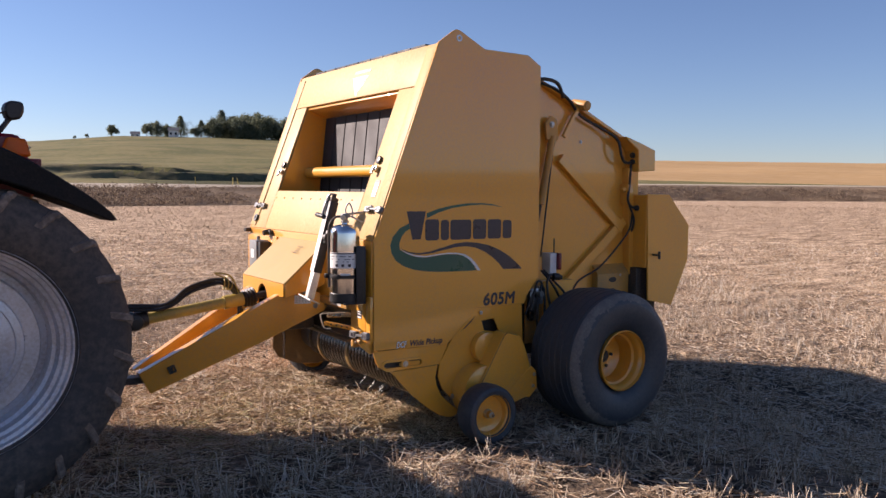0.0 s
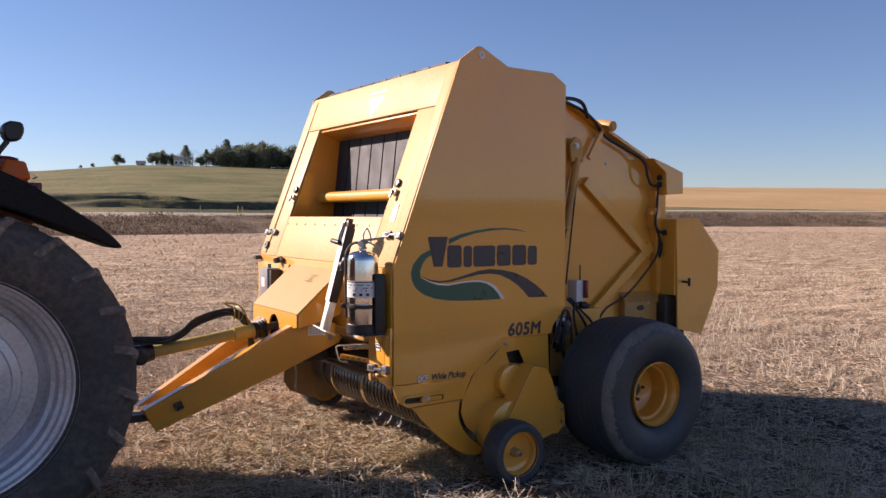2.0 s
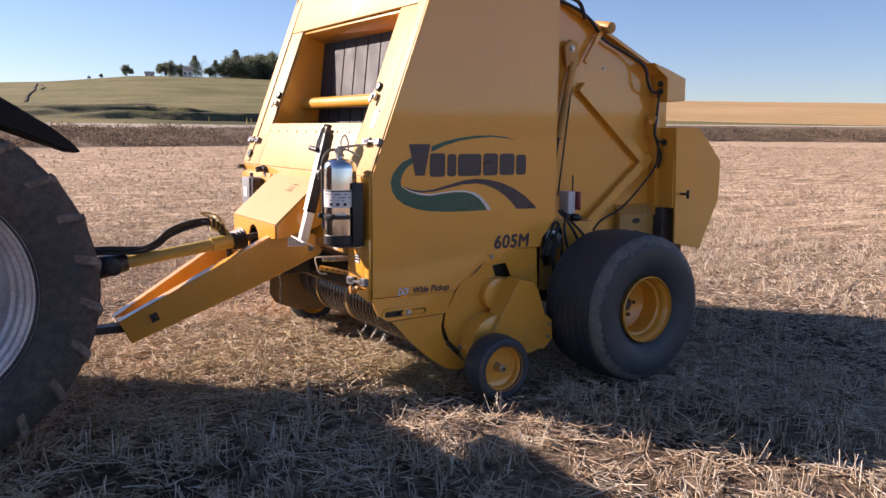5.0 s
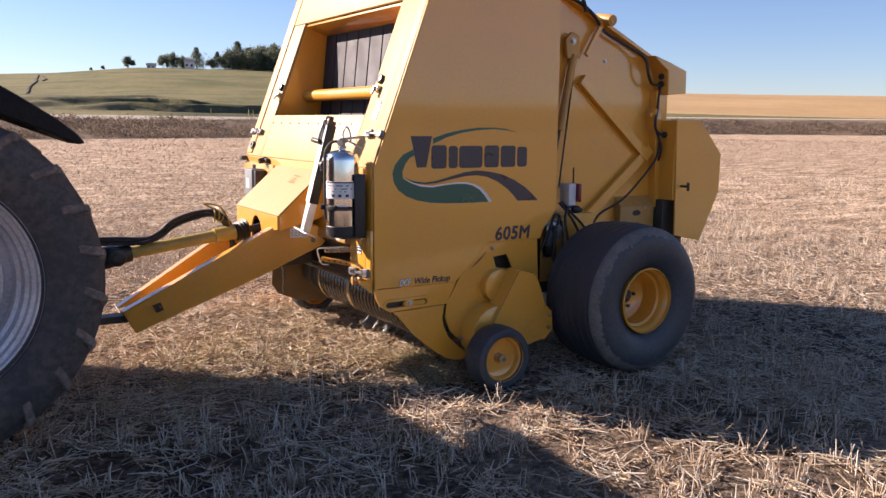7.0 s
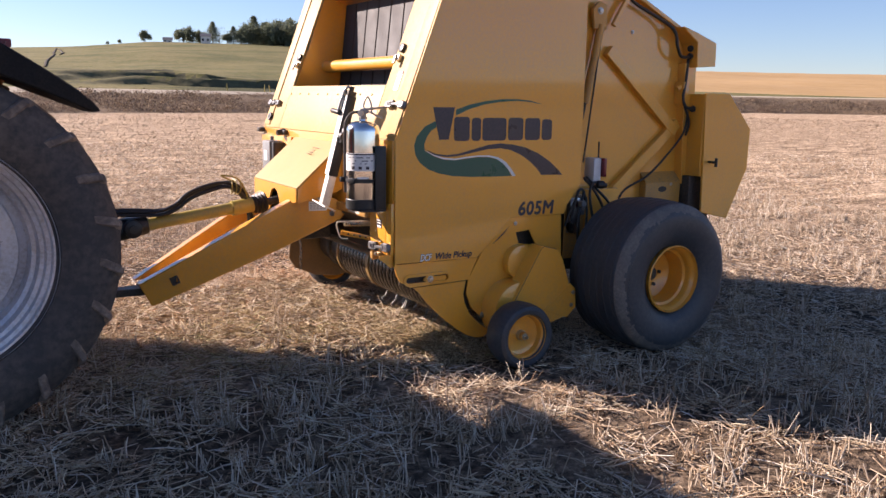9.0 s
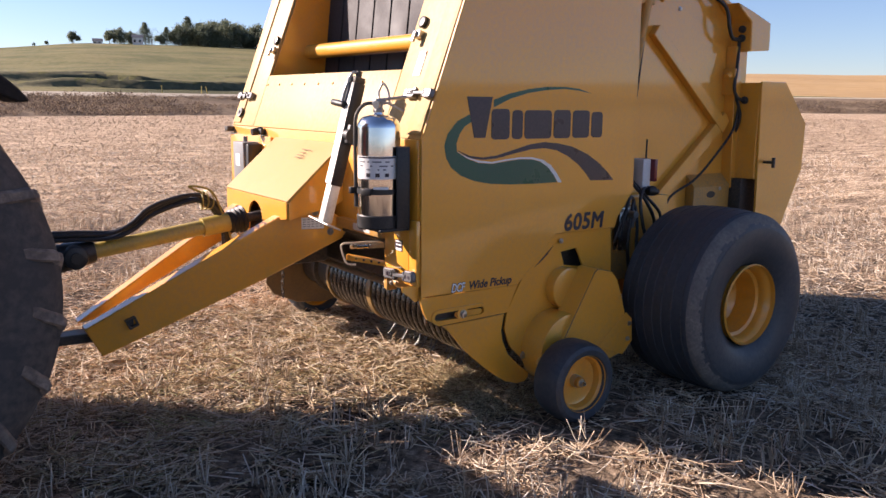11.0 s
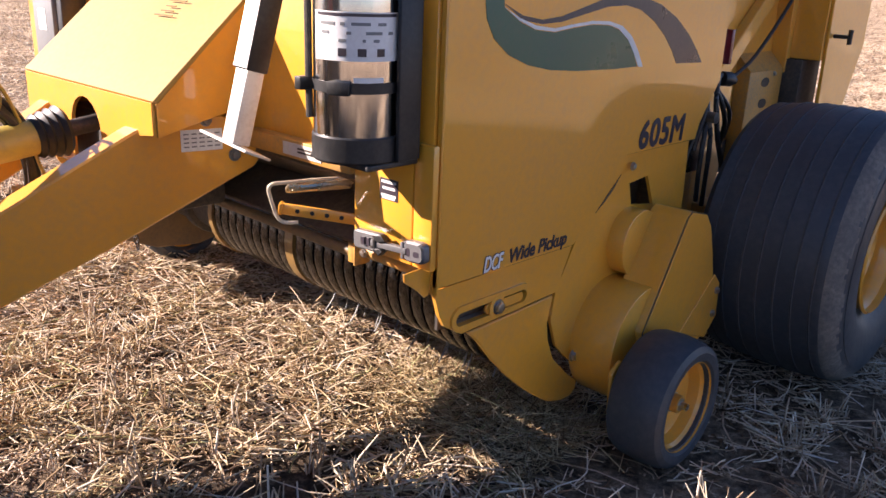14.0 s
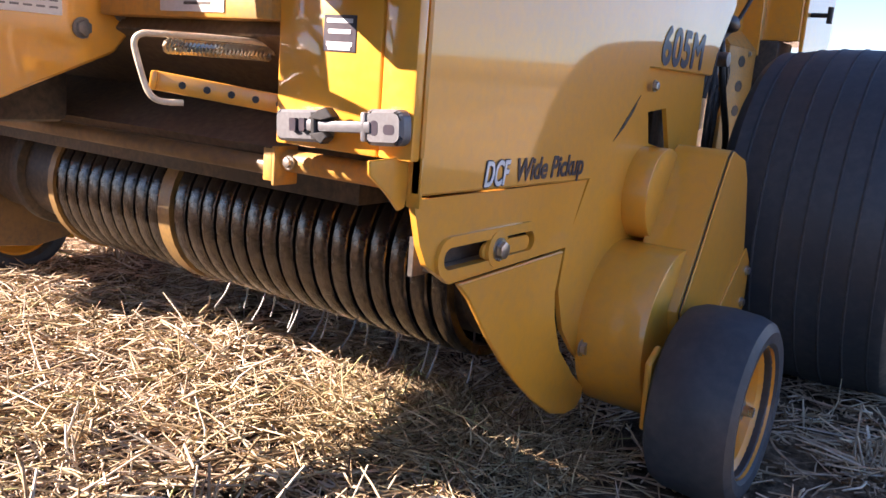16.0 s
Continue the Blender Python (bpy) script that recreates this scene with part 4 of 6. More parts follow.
# tongue
def rail():
    bm = prism([(0.07, 0.97), (-0.02, 1.05), (-0.14, 1.085), (-0.33, 1.04), (-1.33, 0.49), (-1.25, 0.335), (-0.42, 0.69), (0.02, 0.90)], 0.0, 0.085, "y", 0.006)
    for v in bm.verts:
        v.co.y += 0.80 - (v.co.x - 0.06) * 0.225
    return bm


part("tongue_rail", rail(), YELLOW, baler)
far_rail = moved(rail(), MIRROR)
for v in far_rail.verts:                      # unseen underside raised to narrow the rail's shadow on the ground
    top = 1.04 + 0.55 * (v.co.x + 0.33)
    if -1.30 < v.co.x < 0.05 and v.co.z < top - 0.12:
        v.co.z += 0.15
part("tongue_rail", far_rail, YELLOW, baler)
part("tongue_cap", box(-0.52, -0.34, 0.96, 1.40, 0.74, 0.80), YELLOW_DULL, baler)
part("hitch_plate", prism([(-1.70, 1.20), (-1.22, 1.17), (-1.22, 1.31), (-1.70, 1.28), (-1.74, 1.24)], 0.40, 0.45, "z", 0.006), DARK, baler, "worn dark steel hitch bar")
part("square_socket", merged(ring_plate([(-1.120, 0.478), (-1.072, 0.498), (-1.092, 0.546), (-1.140, 0.526)], [(-1.114, 0.490), (-1.083, 0.503), (-1.096, 0.535), (-1.128, 0.522)], 1.03, 1.10, "y"), cyl((-1.106, 1.06, 0.512), (-1.106, 1.10, 0.512), 0.022, 12)), DARK, baler)
rail_l = [o for o in baler.children if o.name.startswith("tongue_rail")][0]
RAIL_TURN = Matrix.Rotation(radians(-12.7), 4, "Z")
for x, z in ((-0.130, 1.060), (-0.045, 0.945), (0.035, 0.985)):
    part("rail_bolt", bolt((x, 0.80 - (x - 0.06) * 0.225, z), "y", -1, 0.016), ZINC, rail_l)
STICK = Matrix.Translation((-0.145, 0.845, 0.998)) @ RAIL_TURN
part("rail_sticker", moved(box(-0.064, 0.064, -0.0012, 0.001, -0.033, 0.033, 0), STICK), WHITE, rail_l, "white chart sticker")
for k in range(4):
    for j in range(5):
        part("sticker_bar", moved(box(-0.008, 0.008, -0.0022, 0.0, -0.002, 0.002, 0), STICK @ Matrix.Translation((-0.048 + j * 0.024, 0, 0.02 - k * 0.013))), GREY, rail_l)


# draw latches
def rounded(x0, x1, z0, z1, r):
    pts = []
    for cx, cz, a0 in ((x1 - r, z1 - r, 0), (x0 + r, z1 - r, 90), (x0 + r, z0 + r, 180), (x1 - r, z0 + r, 270)):
        pts += [(cx + r * math.cos(radians(a0 + k * 22.5)), cz + r * math.sin(radians(a0 + k * 22.5))) for k in range(5)]
    return pts


def latch_body(m):
    lever = prism(rounded(-0.135, -0.022, -0.028, 0.026, 0.012), -0.030, 0.0, "y", 0.005)
    link = box(-0.075, 0.075, -0.036, -0.016, -0.010, 0.009, 0.004)
    keeper = prism(rounded(0.058, 0.135, -0.029, 0.029, 0.017), -0.032, 0.0, "y", 0.006)
    collar = box(0.055, 0.066, -0.036, -0.004, -0.024, 0.024, 0.004)
    return moved(merged(lever, link, keeper, collar), m)


def latch_hook(m):
    top = prism([(-0.050, 0.012), (-0.028, 0.026), (-0.012, 0.031), (0.004, 0.014), (-0.020, 0.008)], -0.042, -0.020, "y", 0.002)
    low = prism([(-0.050, -0.014), (-0.020, -0.010), (-0.008, -0.018), (-0.022, -0.031)], -0.042, -0.020, "y", 0.002)
    return moved(merged(top, low, cyl((-0.040, -0.036, -0.022), (-0.040, -0.036, 0.022), 0.006, 10)), m)


def latch(at, rot, size=0.9):
    m = Matrix.Translation(at) @ rot @ Matrix.Diagonal((size, 0.9, 0.95 * size, 1))
    body = part("draw_latch", latch_body(m), LATCH, baler, "cast grey over-centre latch")
    part("latch_hook", latch_hook(m), BLACK, body)
    for hole in (rounded(-0.094, -0.080, -0.010, 0.012, 0.003), rounded(-0.072, -0.060, -0.010, 0.012, 0.003)):
        part("latch_recess", moved(prism(hole, -0.0385, -0.026, "y", 0), m), DARK_D, body)
    for hole in (rounded(0.074, 0.088, -0.013, 0.011, 0.006), rounded(0.099, 0.120, -0.011, 0.005, 0.006)):
        part("latch_eye", moved(prism(hole, -0.0325, -0.026, "y", 0), m), DARK_D, body)


FACE_X = Matrix.Rotation(radians(-90), 4, "Z")
SLOPE = Matrix.Rotation(radians(20.5), 4, "Y")
latch((0.0, 0.138, 0.812), FACE_X @ Matrix.Rotation(radians(-4), 4, "Y"), 1.03)
latch((0.105, 0.125, 1.715), SLOPE @ FACE_X)
latch((0.10, W - 0.13, 1.70), SLOPE @ FACE_X @ Matrix.Rotation(radians(180), 4, "Y"))
part("front_grommet", moved(lathe([(0.035, -0.02), (0.035, 0.004), (0.014, 0.004), (0.014, -0.02)], 0, 0, 20), Matrix.Translation((0.06, 2.37, 1.585)) @ SLOPE @ FACE_X), BLACK, baler, "black ring grommet")
part("hinge_block", box(-0.03, 0.03, W - 0.05, W + 0.01, 1.455, 1.49), DARK, baler)
part("rubber_stop", merged(cyl((0.02, 1.93, 1.475), (-0.05, 1.93, 1.465), 0.028, 12, 0.022), box(-0.01, 0.03, 1.87, 1.97, 1.45, 1.49)), BLACK, baler)
controller = part("control_box", box(-0.115, 0.0, 1.93, 2.11, 1.04, 1.40, 0.008), GREY, baler, "grey control box")
part("cable_gland", cyl((-0.06, 2.02, 1.40), (-0.06, 2.02, 1.435), 0.016, 12), GREY, controller)
part("box_back", box(-0.10, 0.0, 1.88, 1.93, 1.04, 1.39, 0.006), BLACK, controller)
part("box_label", box(-0.1165, -0.114, 1.99, 2.06, 1.24, 1.32, 0), WHITE, controller)
part("red_lead", tube([(-0.01, 2.30, 1.22), (-0.015, 2.27, 1.10), (-0.02, 2.22, 1.05), (-0.03, 2.18, 1.02)], 0.009, 8), RED_D, baler)
part("red_lead", tube([(-0.01, 2.33, 1.20), (-0.015, 2.30, 1.08), (-0.02, 2.25, 1.02), (-0.03, 2.20, 1.0)], 0.008, 8), RED_D, baler)
part("front_sticker", box(0.0, 0.006, 2.27, 2.37, 1.24, 1.28, 0), WHITE, baler)
for k in range(9):
    y = 0.55 + k * 0.19
    part("rivet", moved(cyl((0, 0, 0), (-0.006, 0, 0), 0.008, 8), Matrix.Translation(S_O + SL * 0.30 + Vector((0, y, 0))) @ SLOPE), YELLOW, baler)
part("white_notice", sloped(0.20, 0.26, 0.33, 0.46, -0.0035, 0.001, 0), WHITE, baler)
part("red_notice", sloped(0.20, 0.26, 0.44, 0.46, -0.0045, -0.003, 0), RED_D, baler)
part("plate_notice", box(0.017, 0.0225, 0.36, 0.42, 1.07, 1.22, 0), WHITE, baler)
part("plate_notice", box(0.016, 0.0215, 0.36, 0.42, 1.17, 1.22, 0), RED_D, baler)
part("seam_bead", sloped(0.142, 0.148, 0.05, 1.20, -0.004, 0.001, 0), DARK, baler)

# pickup between the end plates
CX, CZ, RB = 0.58, 0.485, 0.212
stripper = [(RB - 0.004, 0.0015), (RB, 0.004), (RB + 0.002, 0.010), (RB + 0.002, 0.038), (RB, 0.044), (RB - 0.004, 0.0465), (RB - 0.025, 0.0465), (RB - 0.025, 0.0015)]
band = bm_mesh(lathe(stripper, 0, 0, 30), "stripper_band")
band.materials.append(REEL)
retainer = bm_mesh(lathe([(RB + 0.006, 0.0), (RB + 0.006, 0.05), (RB - 0.02, 0.05), (RB - 0.02, 0.0)], 0, 0, 30), "retainer_band")
retainer.materials.append(TAN_BAND)
pickup = part("pickup_drum", cyl((CX, 0.16, CZ), (CX, W - 0.3, CZ), RB - 0.05, 24), DARK, baler, "dark pickup drum behind the bands")
y = 0.16
k = 0
while y < 1.63:
    tan = k == 16
    ob = new("retainer_band" if tan else "stripper_band", retainer if tan else band)
    ob.parent = pickup
    ob.location = (CX, y, CZ)
    y += 0.058
    k += 1
tine = bm_mesh(merged(tube([(0, 0, 0), (0.07, 0.0, 0.005), (0.125, 0.0, -0.010)], 0.0027, 6, 3)), "tine")
tine.materials.append(ZINC)
for k in range(15):
    yy = 0.213 + k * 0.058
    for a in ((246, 291) if k % 2 else (268, 310)):
        ob = new("tine", tine)
        ob.parent = pickup
        a = radians(a + 6 * math.sin(k * 2.3))
        ob.location = (CX + 0.17 * math.cos(a), yy, CZ + 0.17 * math.sin(a))
        ob.rotation_euler = (0, -a, 0)
# Dusty yellow, with the shade at the pickup front darkened into its base.
WIND = surface("dusty_shaded_yellow_paint", (0.19, 0.115, 0.045), (0.10, 0.070, 0.045), 0.55, 0, 6, 60, 0.9, 0.2)
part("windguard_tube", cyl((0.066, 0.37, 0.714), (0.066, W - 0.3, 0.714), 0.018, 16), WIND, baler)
part("windguard_tube", cyl((0.075, 0.03, 0.728), (0.075, 0.37, 0.728), 0.021, 16), YELLOW_DULL, baler)
part("windguard_bracket", merged(box(0.040, 0.10, 0.345, 0.353, 0.682, 0.755, 0.002), box(0.040, 0.044, 0.353, 0.375, 0.690, 0.750, 0.001)), YELLOW_DULL, baler)
part("windguard_plate", prism([(0.06, 0.75), (0.30, 0.86), (0.31, 0.85), (0.07, 0.735)], 0.36, W - 0.36, "y", 0), DUSTY, baler)
part("corner_flap", merged(prism([(-0.066, 0.770), (-0.064, 0.748), (-0.020, 0.716), (0.012, 0.686), (0.028, 0.690), (0.050, 0.774)], 0.028, 0.034, "y", 0.0015), box(0.030, 0.036, 0.0, 0.028, 0.692, 0.774, 0.001)), YELLOW, baler, "orange-yellow steel flap")
part("guard_bolt", bolt((0.052, 0.318, 0.728), "x", -1, 0.010), STEEL, baler)


# pickup end plates, shields, gauge wheels
def out_to(outline, c, p):
    """Where the ray from c through p leaves an outline."""
    best, d = None, (p[0] - c[0], p[1] - c[1])
    for (x0, z0), (x1, z1) in zip(outline, outline[1:] + outline[:1]):
        ex, ez = x1 - x0, z1 - z0
        det = d[0] * -ez + d[1] * ex
        if abs(det) < 1e-9:
            continue
        t = ((x0 - c[0]) * -ez + (z0 - c[1]) * ex) / det
        u = (d[0] * (z0 - c[1]) - d[1] * (x0 - c[0])) / det
        if t > 0 and -1e-6 <= u <= 1 + 1e-6 and (best is None or t < best):
            best = t
    return (c[0] + d[0] * best, c[1] + d[1] * best)


def end_plate():
    outer = [(-0.014, 0.742), (0.03, 0.75), (0.03, 0.705), (0.67, 0.702), (0.60, 0.556), (0.46, 0.553), (0.150, 0.545), (0.078, 0.588)]
    c = (0.277, 0.594)
    corners = sorted((math.atan2(p[1] - c[1], p[0] - c[0]) for p in outer))
    angles = sorted(set(round(a, 5) for a in corners + [math.atan2(p[1] - c[1], p[0] - c[0]) for p in slot_shape(0.118, 0.436, 0.574, 0.614, 9)]))
    rays = [(c[0] + math.cos(a), c[1] + math.sin(a)) for a in angles]
    return ring_plate([out_to(outer, c, p) for p in rays], [out_to(slot_shape(0.118, 0.436, 0.574, 0.614, 9), c, p) for p in rays], 0.012, 0.024, "y")


both("end_plate", end_plate, YELLOW)
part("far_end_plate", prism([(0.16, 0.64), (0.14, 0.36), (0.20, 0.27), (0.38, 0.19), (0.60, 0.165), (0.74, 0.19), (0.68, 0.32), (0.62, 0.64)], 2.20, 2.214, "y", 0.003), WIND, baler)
part("cam_disc", merged(cyl((CX, 1.93, CZ), (CX, 1.98, CZ), 0.19, 32, bev=0.008), cyl((CX, 1.98, CZ), (CX, 2.2, CZ), 0.10, 20)), DARK, baler)
part("cam_ring", lathe([(0.222, 1.655), (0.222, 1.685), (0.18, 1.685), (0.18, 1.655)], CX, CZ, 32), TAN_BAND, baler)
both("slot_rim", lambda: ring_plate(slot_shape(0.100, 0.455, 0.555, 0.633, 8), slot_shape(0.118, 0.436, 0.574, 0.614, 8), 0.004, 0.013, "y"), YELLOW)
both("slot_shoe", lambda: merged(prism(slot_shape(0.250, 0.426, 0.575, 0.606, 8), 0.010, 0.018, "y", 0.001), lathe([(0.036, 0.012), (0.036, 0.002), (0.012, 0.0), (0.012, 0.012)], 0.295, 0.592, 20)), YELLOW)
part("slot_bolt", bolt((0.295, 0.001, 0.592), "y", -1, 0.017), STEEL, baler)
both("fin", lambda: prism([(0.172, 0.542), (0.579, 0.552), (0.560, 0.46), (0.572, 0.40), (0.611, 0.32), (0.70, 0.235), (0.765, 0.188), (0.762, 0.158), (0.735, 0.138), (0.68, 0.138), (0.598, 0.165), (0.51, 0.222), (0.425, 0.288), (0.352, 0.352), (0.288, 0.418), (0.214, 0.505)], 0.006, 0.018, "y", 0.003), YELLOW)


HOLE = [(0.985, 0.855), (1.105, 0.866), (1.165, 0.752), (1.012, 0.776)]


def lower_shield():
    outer = [(0.684, 0.70), (0.75, 0.800), (0.84, 0.885), (0.885, 0.962), (0.985, 0.962)]
    rest = [(0.985, 0.962), (1.38, 0.962), (1.40, 0.60), (1.30, 0.26), (0.80, 0.22), (0.70, 0.29), (0.628, 0.36), (0.588, 0.46), (0.602, 0.56)]
    return prism(outer + HOLE[:1] + HOLE[:0:-1] + HOLE[:1] + rest, 0.014, 0.026, "y", 0)


both("lower_shield", lower_shield, YELLOW)
# Dark sheets behind the slot and the fin gap, standing for shade inside.
part("shade_back", prism([(0.09, 0.56), (0.46, 0.56), (0.46, 0.63), (0.09, 0.63)], 0.05, 0.06, "y", 0), DARK, baler)
part("shade_back", prism([(0.54, 0.36), (0.68, 0.33), (0.74, 0.72), (0.60, 0.72)], 0.05, 0.06, "y", 0), DARK, baler)
part("slot_liner", box(0.12, 0.43, 0.012, 0.05, 0.566, 0.572, 0.001), ZINC, baler)
# Dark sheet added behind the shield hole for its shaded depth.
both("hole_shade_plate", lambda: merged(box(0.95, 1.20, 0.10, 0.11, 0.72, 0.90, 0.002), prism([(0.985, 0.855), (1.105, 0.866), (1.105, 0.870), (0.985, 0.859)], 0.026, 0.10, "y", 0)), DARK)
# Dark sliver on the shield face, standing for the shadow in the slit.
both("shield_slit", lambda: prism([(0.79, 0.785), (0.845, 0.832), (0.925, 0.896), (0.885, 0.850), (0.84, 0.815)], 0.0125, 0.0145, "y", 0), DARK)
both("drum_housing", lambda: cyl((0.925, 0.018, 0.325), (0.925, -0.150, 0.325), 0.212, 64, bev=0.004), YELLOW)
both("shaft_cover", lambda: cyl((1.00, 0.018, 0.652), (1.00, -0.050, 0.652), 0.118, 48, bev=0.003), YELLOW)
CASE = [(1.065, 0.762), (1.09, 0.778), (1.20, 0.752), (1.245, 0.70), (1.285, 0.60), (1.32, 0.50), (1.30, 0.26), (1.05, 0.20), (0.90, 0.27), (0.845, 0.40)]


def chain_case():
    """A boxed slab that stands off the shield, in front of the drum and the shaft cover."""
    return prism(CASE, -0.176, -0.034, "y", 0.004)


both("chain_case", chain_case, YELLOW)
both("case_seam", lambda: prism(CASE, -0.178, -0.1765, "y", 0), DARK)
both("case_cover", lambda: prism([(1.10 + (x - 1.10) * 0.99, 0.50 + (z - 0.50) * 0.99) for x, z in CASE], -0.183, -0.1785, "y", 0.0015), YELLOW)
both("case_flap", lambda: prism([(1.325, 0.50), (1.375, 0.455), (1.385, 0.32), (1.31, 0.25), (1.10, 0.33)], -0.188, -0.183, "y", 0.002), YELLOW)
for x, z in ((1.355, 0.43), (1.345, 0.34), (0.715, 0.30), (0.97, 0.92)):
    part("shield_bolt", bolt((x, -0.188 if x > 1.3 else 0.0, z), "y", -1, 0.011 if x > 0.9 else 0.016), STEEL, baler)


def gauge_wheel(mirror):
    m = Matrix.Translation((-0.15, -0.27, 0)) @ MIRROR if mirror else Matrix.Identity(4)
    cx, cz = 0.815, 0.222
    w = part("gauge_wheel", moved(cyl((cx, -0.20, cz), (cx, -0.36, cz), 0.03, 12), m), YELLOW_DULL, baler)
    tyre = [(0.148, -0.378), (0.162, -0.394), (0.187, -0.397), (0.206, -0.386), (0.216, -0.360), (0.221, -0.300), (0.217, -0.240), (0.207, -0.214), (0.187, -0.203), (0.162, -0.206), (0.148, -0.225)]
    part("tyre", moved(lathe(tyre, cx, cz, 56), m), RUBBER, w, "smooth black gauge tyre")
    rim = [(0.152, -0.388), (0.158, -0.380), (0.152, -0.368), (0.138, -0.354), (0.130, -0.318), (0.070, -0.300), (0.02, -0.307), (0.02, -0.297), (0.12, -0.285), (0.14, -0.24), (0.155, -0.23), (0.152, -0.30), (0.146, -0.35)]
    part("rim", moved(lathe(rim, cx, cz, 40), m), YELLOW, w, "yellow steel rim")
    part("axle_nut", moved(merged(cyl((cx, -0.30, cz), (cx, -0.385, cz), 0.012, 12), cyl((cx, -0.335, cz), (cx, -0.362, cz), 0.024, 6), cyl((cx, -0.298, cz), (cx, -0.335, cz), 0.034, 20)), m), STEEL, w)
    part("wheel_arm", moved(prism([(0.64, 0.33), (0.69, 0.36), (0.86, 0.27), (0.84, 0.17), (0.655, 0.17)], -0.200, -0.185, "y", 0.004), m), YELLOW, baler)
    part("wheel_arm", moved(cyl((0.90, -0.19, 0.25), (0.90, -0.09, 0.25), 0.035, 14), m), YELLOW, baler)


gauge_wheel(False)
gauge_wheel(True)


def big_wheel(mirror):
    m = MIRROR if mirror else Matrix.Identity(4)
    cx, cz, R = 1.930, 0.545, 0.540
    prof = [(0.222, -0.545), (0.25, -0.585), (0.32, -0.622), (0.40, -0.634), (0.435, -0.632), (0.450, -0.630), (0.465, -0.628), (0.478, -0.624), (0.488, -0.620), (0.498, -0.614), (0.512, -0.604), (0.526, -0.592), (0.543, -0.565)]
    r_of = lambda q: R - 0.030 * abs((q + 0.335) / 0.265) ** 2.6
    prof = [(r - (0.016 if r > 0.45 else 0.0), q * 0.962) for r, q in prof]
    edges = [-0.51, -0.445, -0.38, -0.315, -0.25, -0.185, -0.12]
    for g in edges:
        prof += [(r_of(g - 0.0045), g - 0.0045), (r_of(g) + 0.0025, g - 0.002), (r_of(g) + 0.0025, g + 0.002), (r_of(g + 0.0045), g + 0.0045)]
    prof += [(0.522, -0.080), (0.502, -0.055), (0.46, -0.035), (0.40, -0.028), (0.30, -0.045), (0.222, -0.12)]
    w = part("road_wheel", moved(cyl((cx, 0.3, cz), (cx, -0.33, cz), 0.045, 16), m), DARK, baler)
    me = bm_mesh(moved(lathe(prof, cx, cz, 160), m), "tyre")
    me.materials.append(RUBBER)
    me.materials.append(RUBBER_SCUFF)
    me.materials.append(RUBBER_LINE)
    for p in me.polygons:
        c = p.center
        yl = (W - c.y) if mirror else c.y
        ang = math.atan2(c.z - cz, c.x - cx)
        r = math.hypot(c.x - cx, c.z - cz)
        if yl < -0.54 and r > 0.472 + 0.020 * noise.noise((4 * math.cos(ang), 4 * math.sin(ang), 2.0)) + 0.016 * noise.noise((16 * math.cos(ang), 16 * math.sin(ang), 5.0)) and yl < -0.550:
            p.material_index = 1
        if any(abs(yl - g) < 0.0035 for g in edges) and r > 0.49:
            p.material_index = 2
    t = new("tyre", me)
    t.parent = w
    t["label"] = "wide ribbed black tyre with a scuffed shoulder"
    rim = [(0.232, -0.588), (0.240, -0.580), (0.234, -0.565), (0.218, -0.552), (0.206, -0.525), (0.203, -0.495), (0.186, -0.485), (0.182, -0.44), (0.178, -0.36), (0.14, -0.335), (0.05, -0.33), (0.05, -0.32), (0.18, -0.315), (0.21, -0.29), (0.225, -0.20), (0.235, -0.10), (0.23, -0.25), (0.222, -0.42), (0.226, -0.54)]
    rm = part("rim", moved(lathe(rim, cx, cz, 56), m), YELLOW, w, "deep yellow steel rim")
    part("hub", moved(merged(cyl((cx, -0.32, cz), (cx, -0.37, cz), 0.05, 20, bev=0.008), cyl((cx, -0.37, cz), (cx, -0.39, cz), 0.026, 16)), m), DARK, rm)
    for k in range(6):
        a = k * math.pi / 3
        part("lug_nut", moved(cyl((cx + 0.1 * math.cos(a), -0.33, cz + 0.1 * math.sin(a)), (cx + 0.1 * math.cos(a), -0.352, cz + 0.1 * math.sin(a)), 0.013, 6), m), DARK, rm)


big_wheel(False)
big_wheel(True)
part("axle", box(1.86, 2.00, 0.0, W, 0.46, 0.60), YELLOW_DULL, baler)
both("axle_stand", lambda: prism([(1.80, 0.45), (2.06, 0.45), (2.10, 1.10), (1.70, 1.10)], 0.20, 0.30, "y"), YELLOW)

# tailgate
GATE = [(1.45, 2.87), (1.84, 2.77), (2.38, 2.53), (2.77, 2.35), (2.93, 2.10), (2.96, 1.60), (2.97, 1.05), (2.75, 0.85), (2.3, 0.74), (1.9, 0.74), (1.50, 0.80)]
gate_l, gate_r = both("gate_side", lambda: prism(GATE, 0.36, 0.38, "y", 0.004), YELLOW)
part("gate_core", prism([(p[0] * 0.985 + 0.02, p[1] * 0.985 + 0.01) for p in GATE], 0.381, 2.099, "y", 0), BELT, baler, "black belts wrapped round the bale chamber")


def strut(a, b, w, y0, y1):
    a, b = Vector((a[0], 0, a[1])), Vector((b[0], 0, b[1]))
    u = (b - a).normalized()
    v = Vector((-u.z, 0, u.x)) * (w / 2)
    return prism([(p.x, p.z) for p in (a - v, b - v, b + v, a + v)], y0, y1, "y", 0.004)


for a, b, yb in (((2.03, 2.15), (2.80, 1.52), 0.305), ((2.82, 1.60), (2.10, 1.02), 0.309)):
    both("gate_brace", lambda: strut(a, b, 0.085, yb, 0.361 - (yb - 0.305) * 0.5), YELLOW)
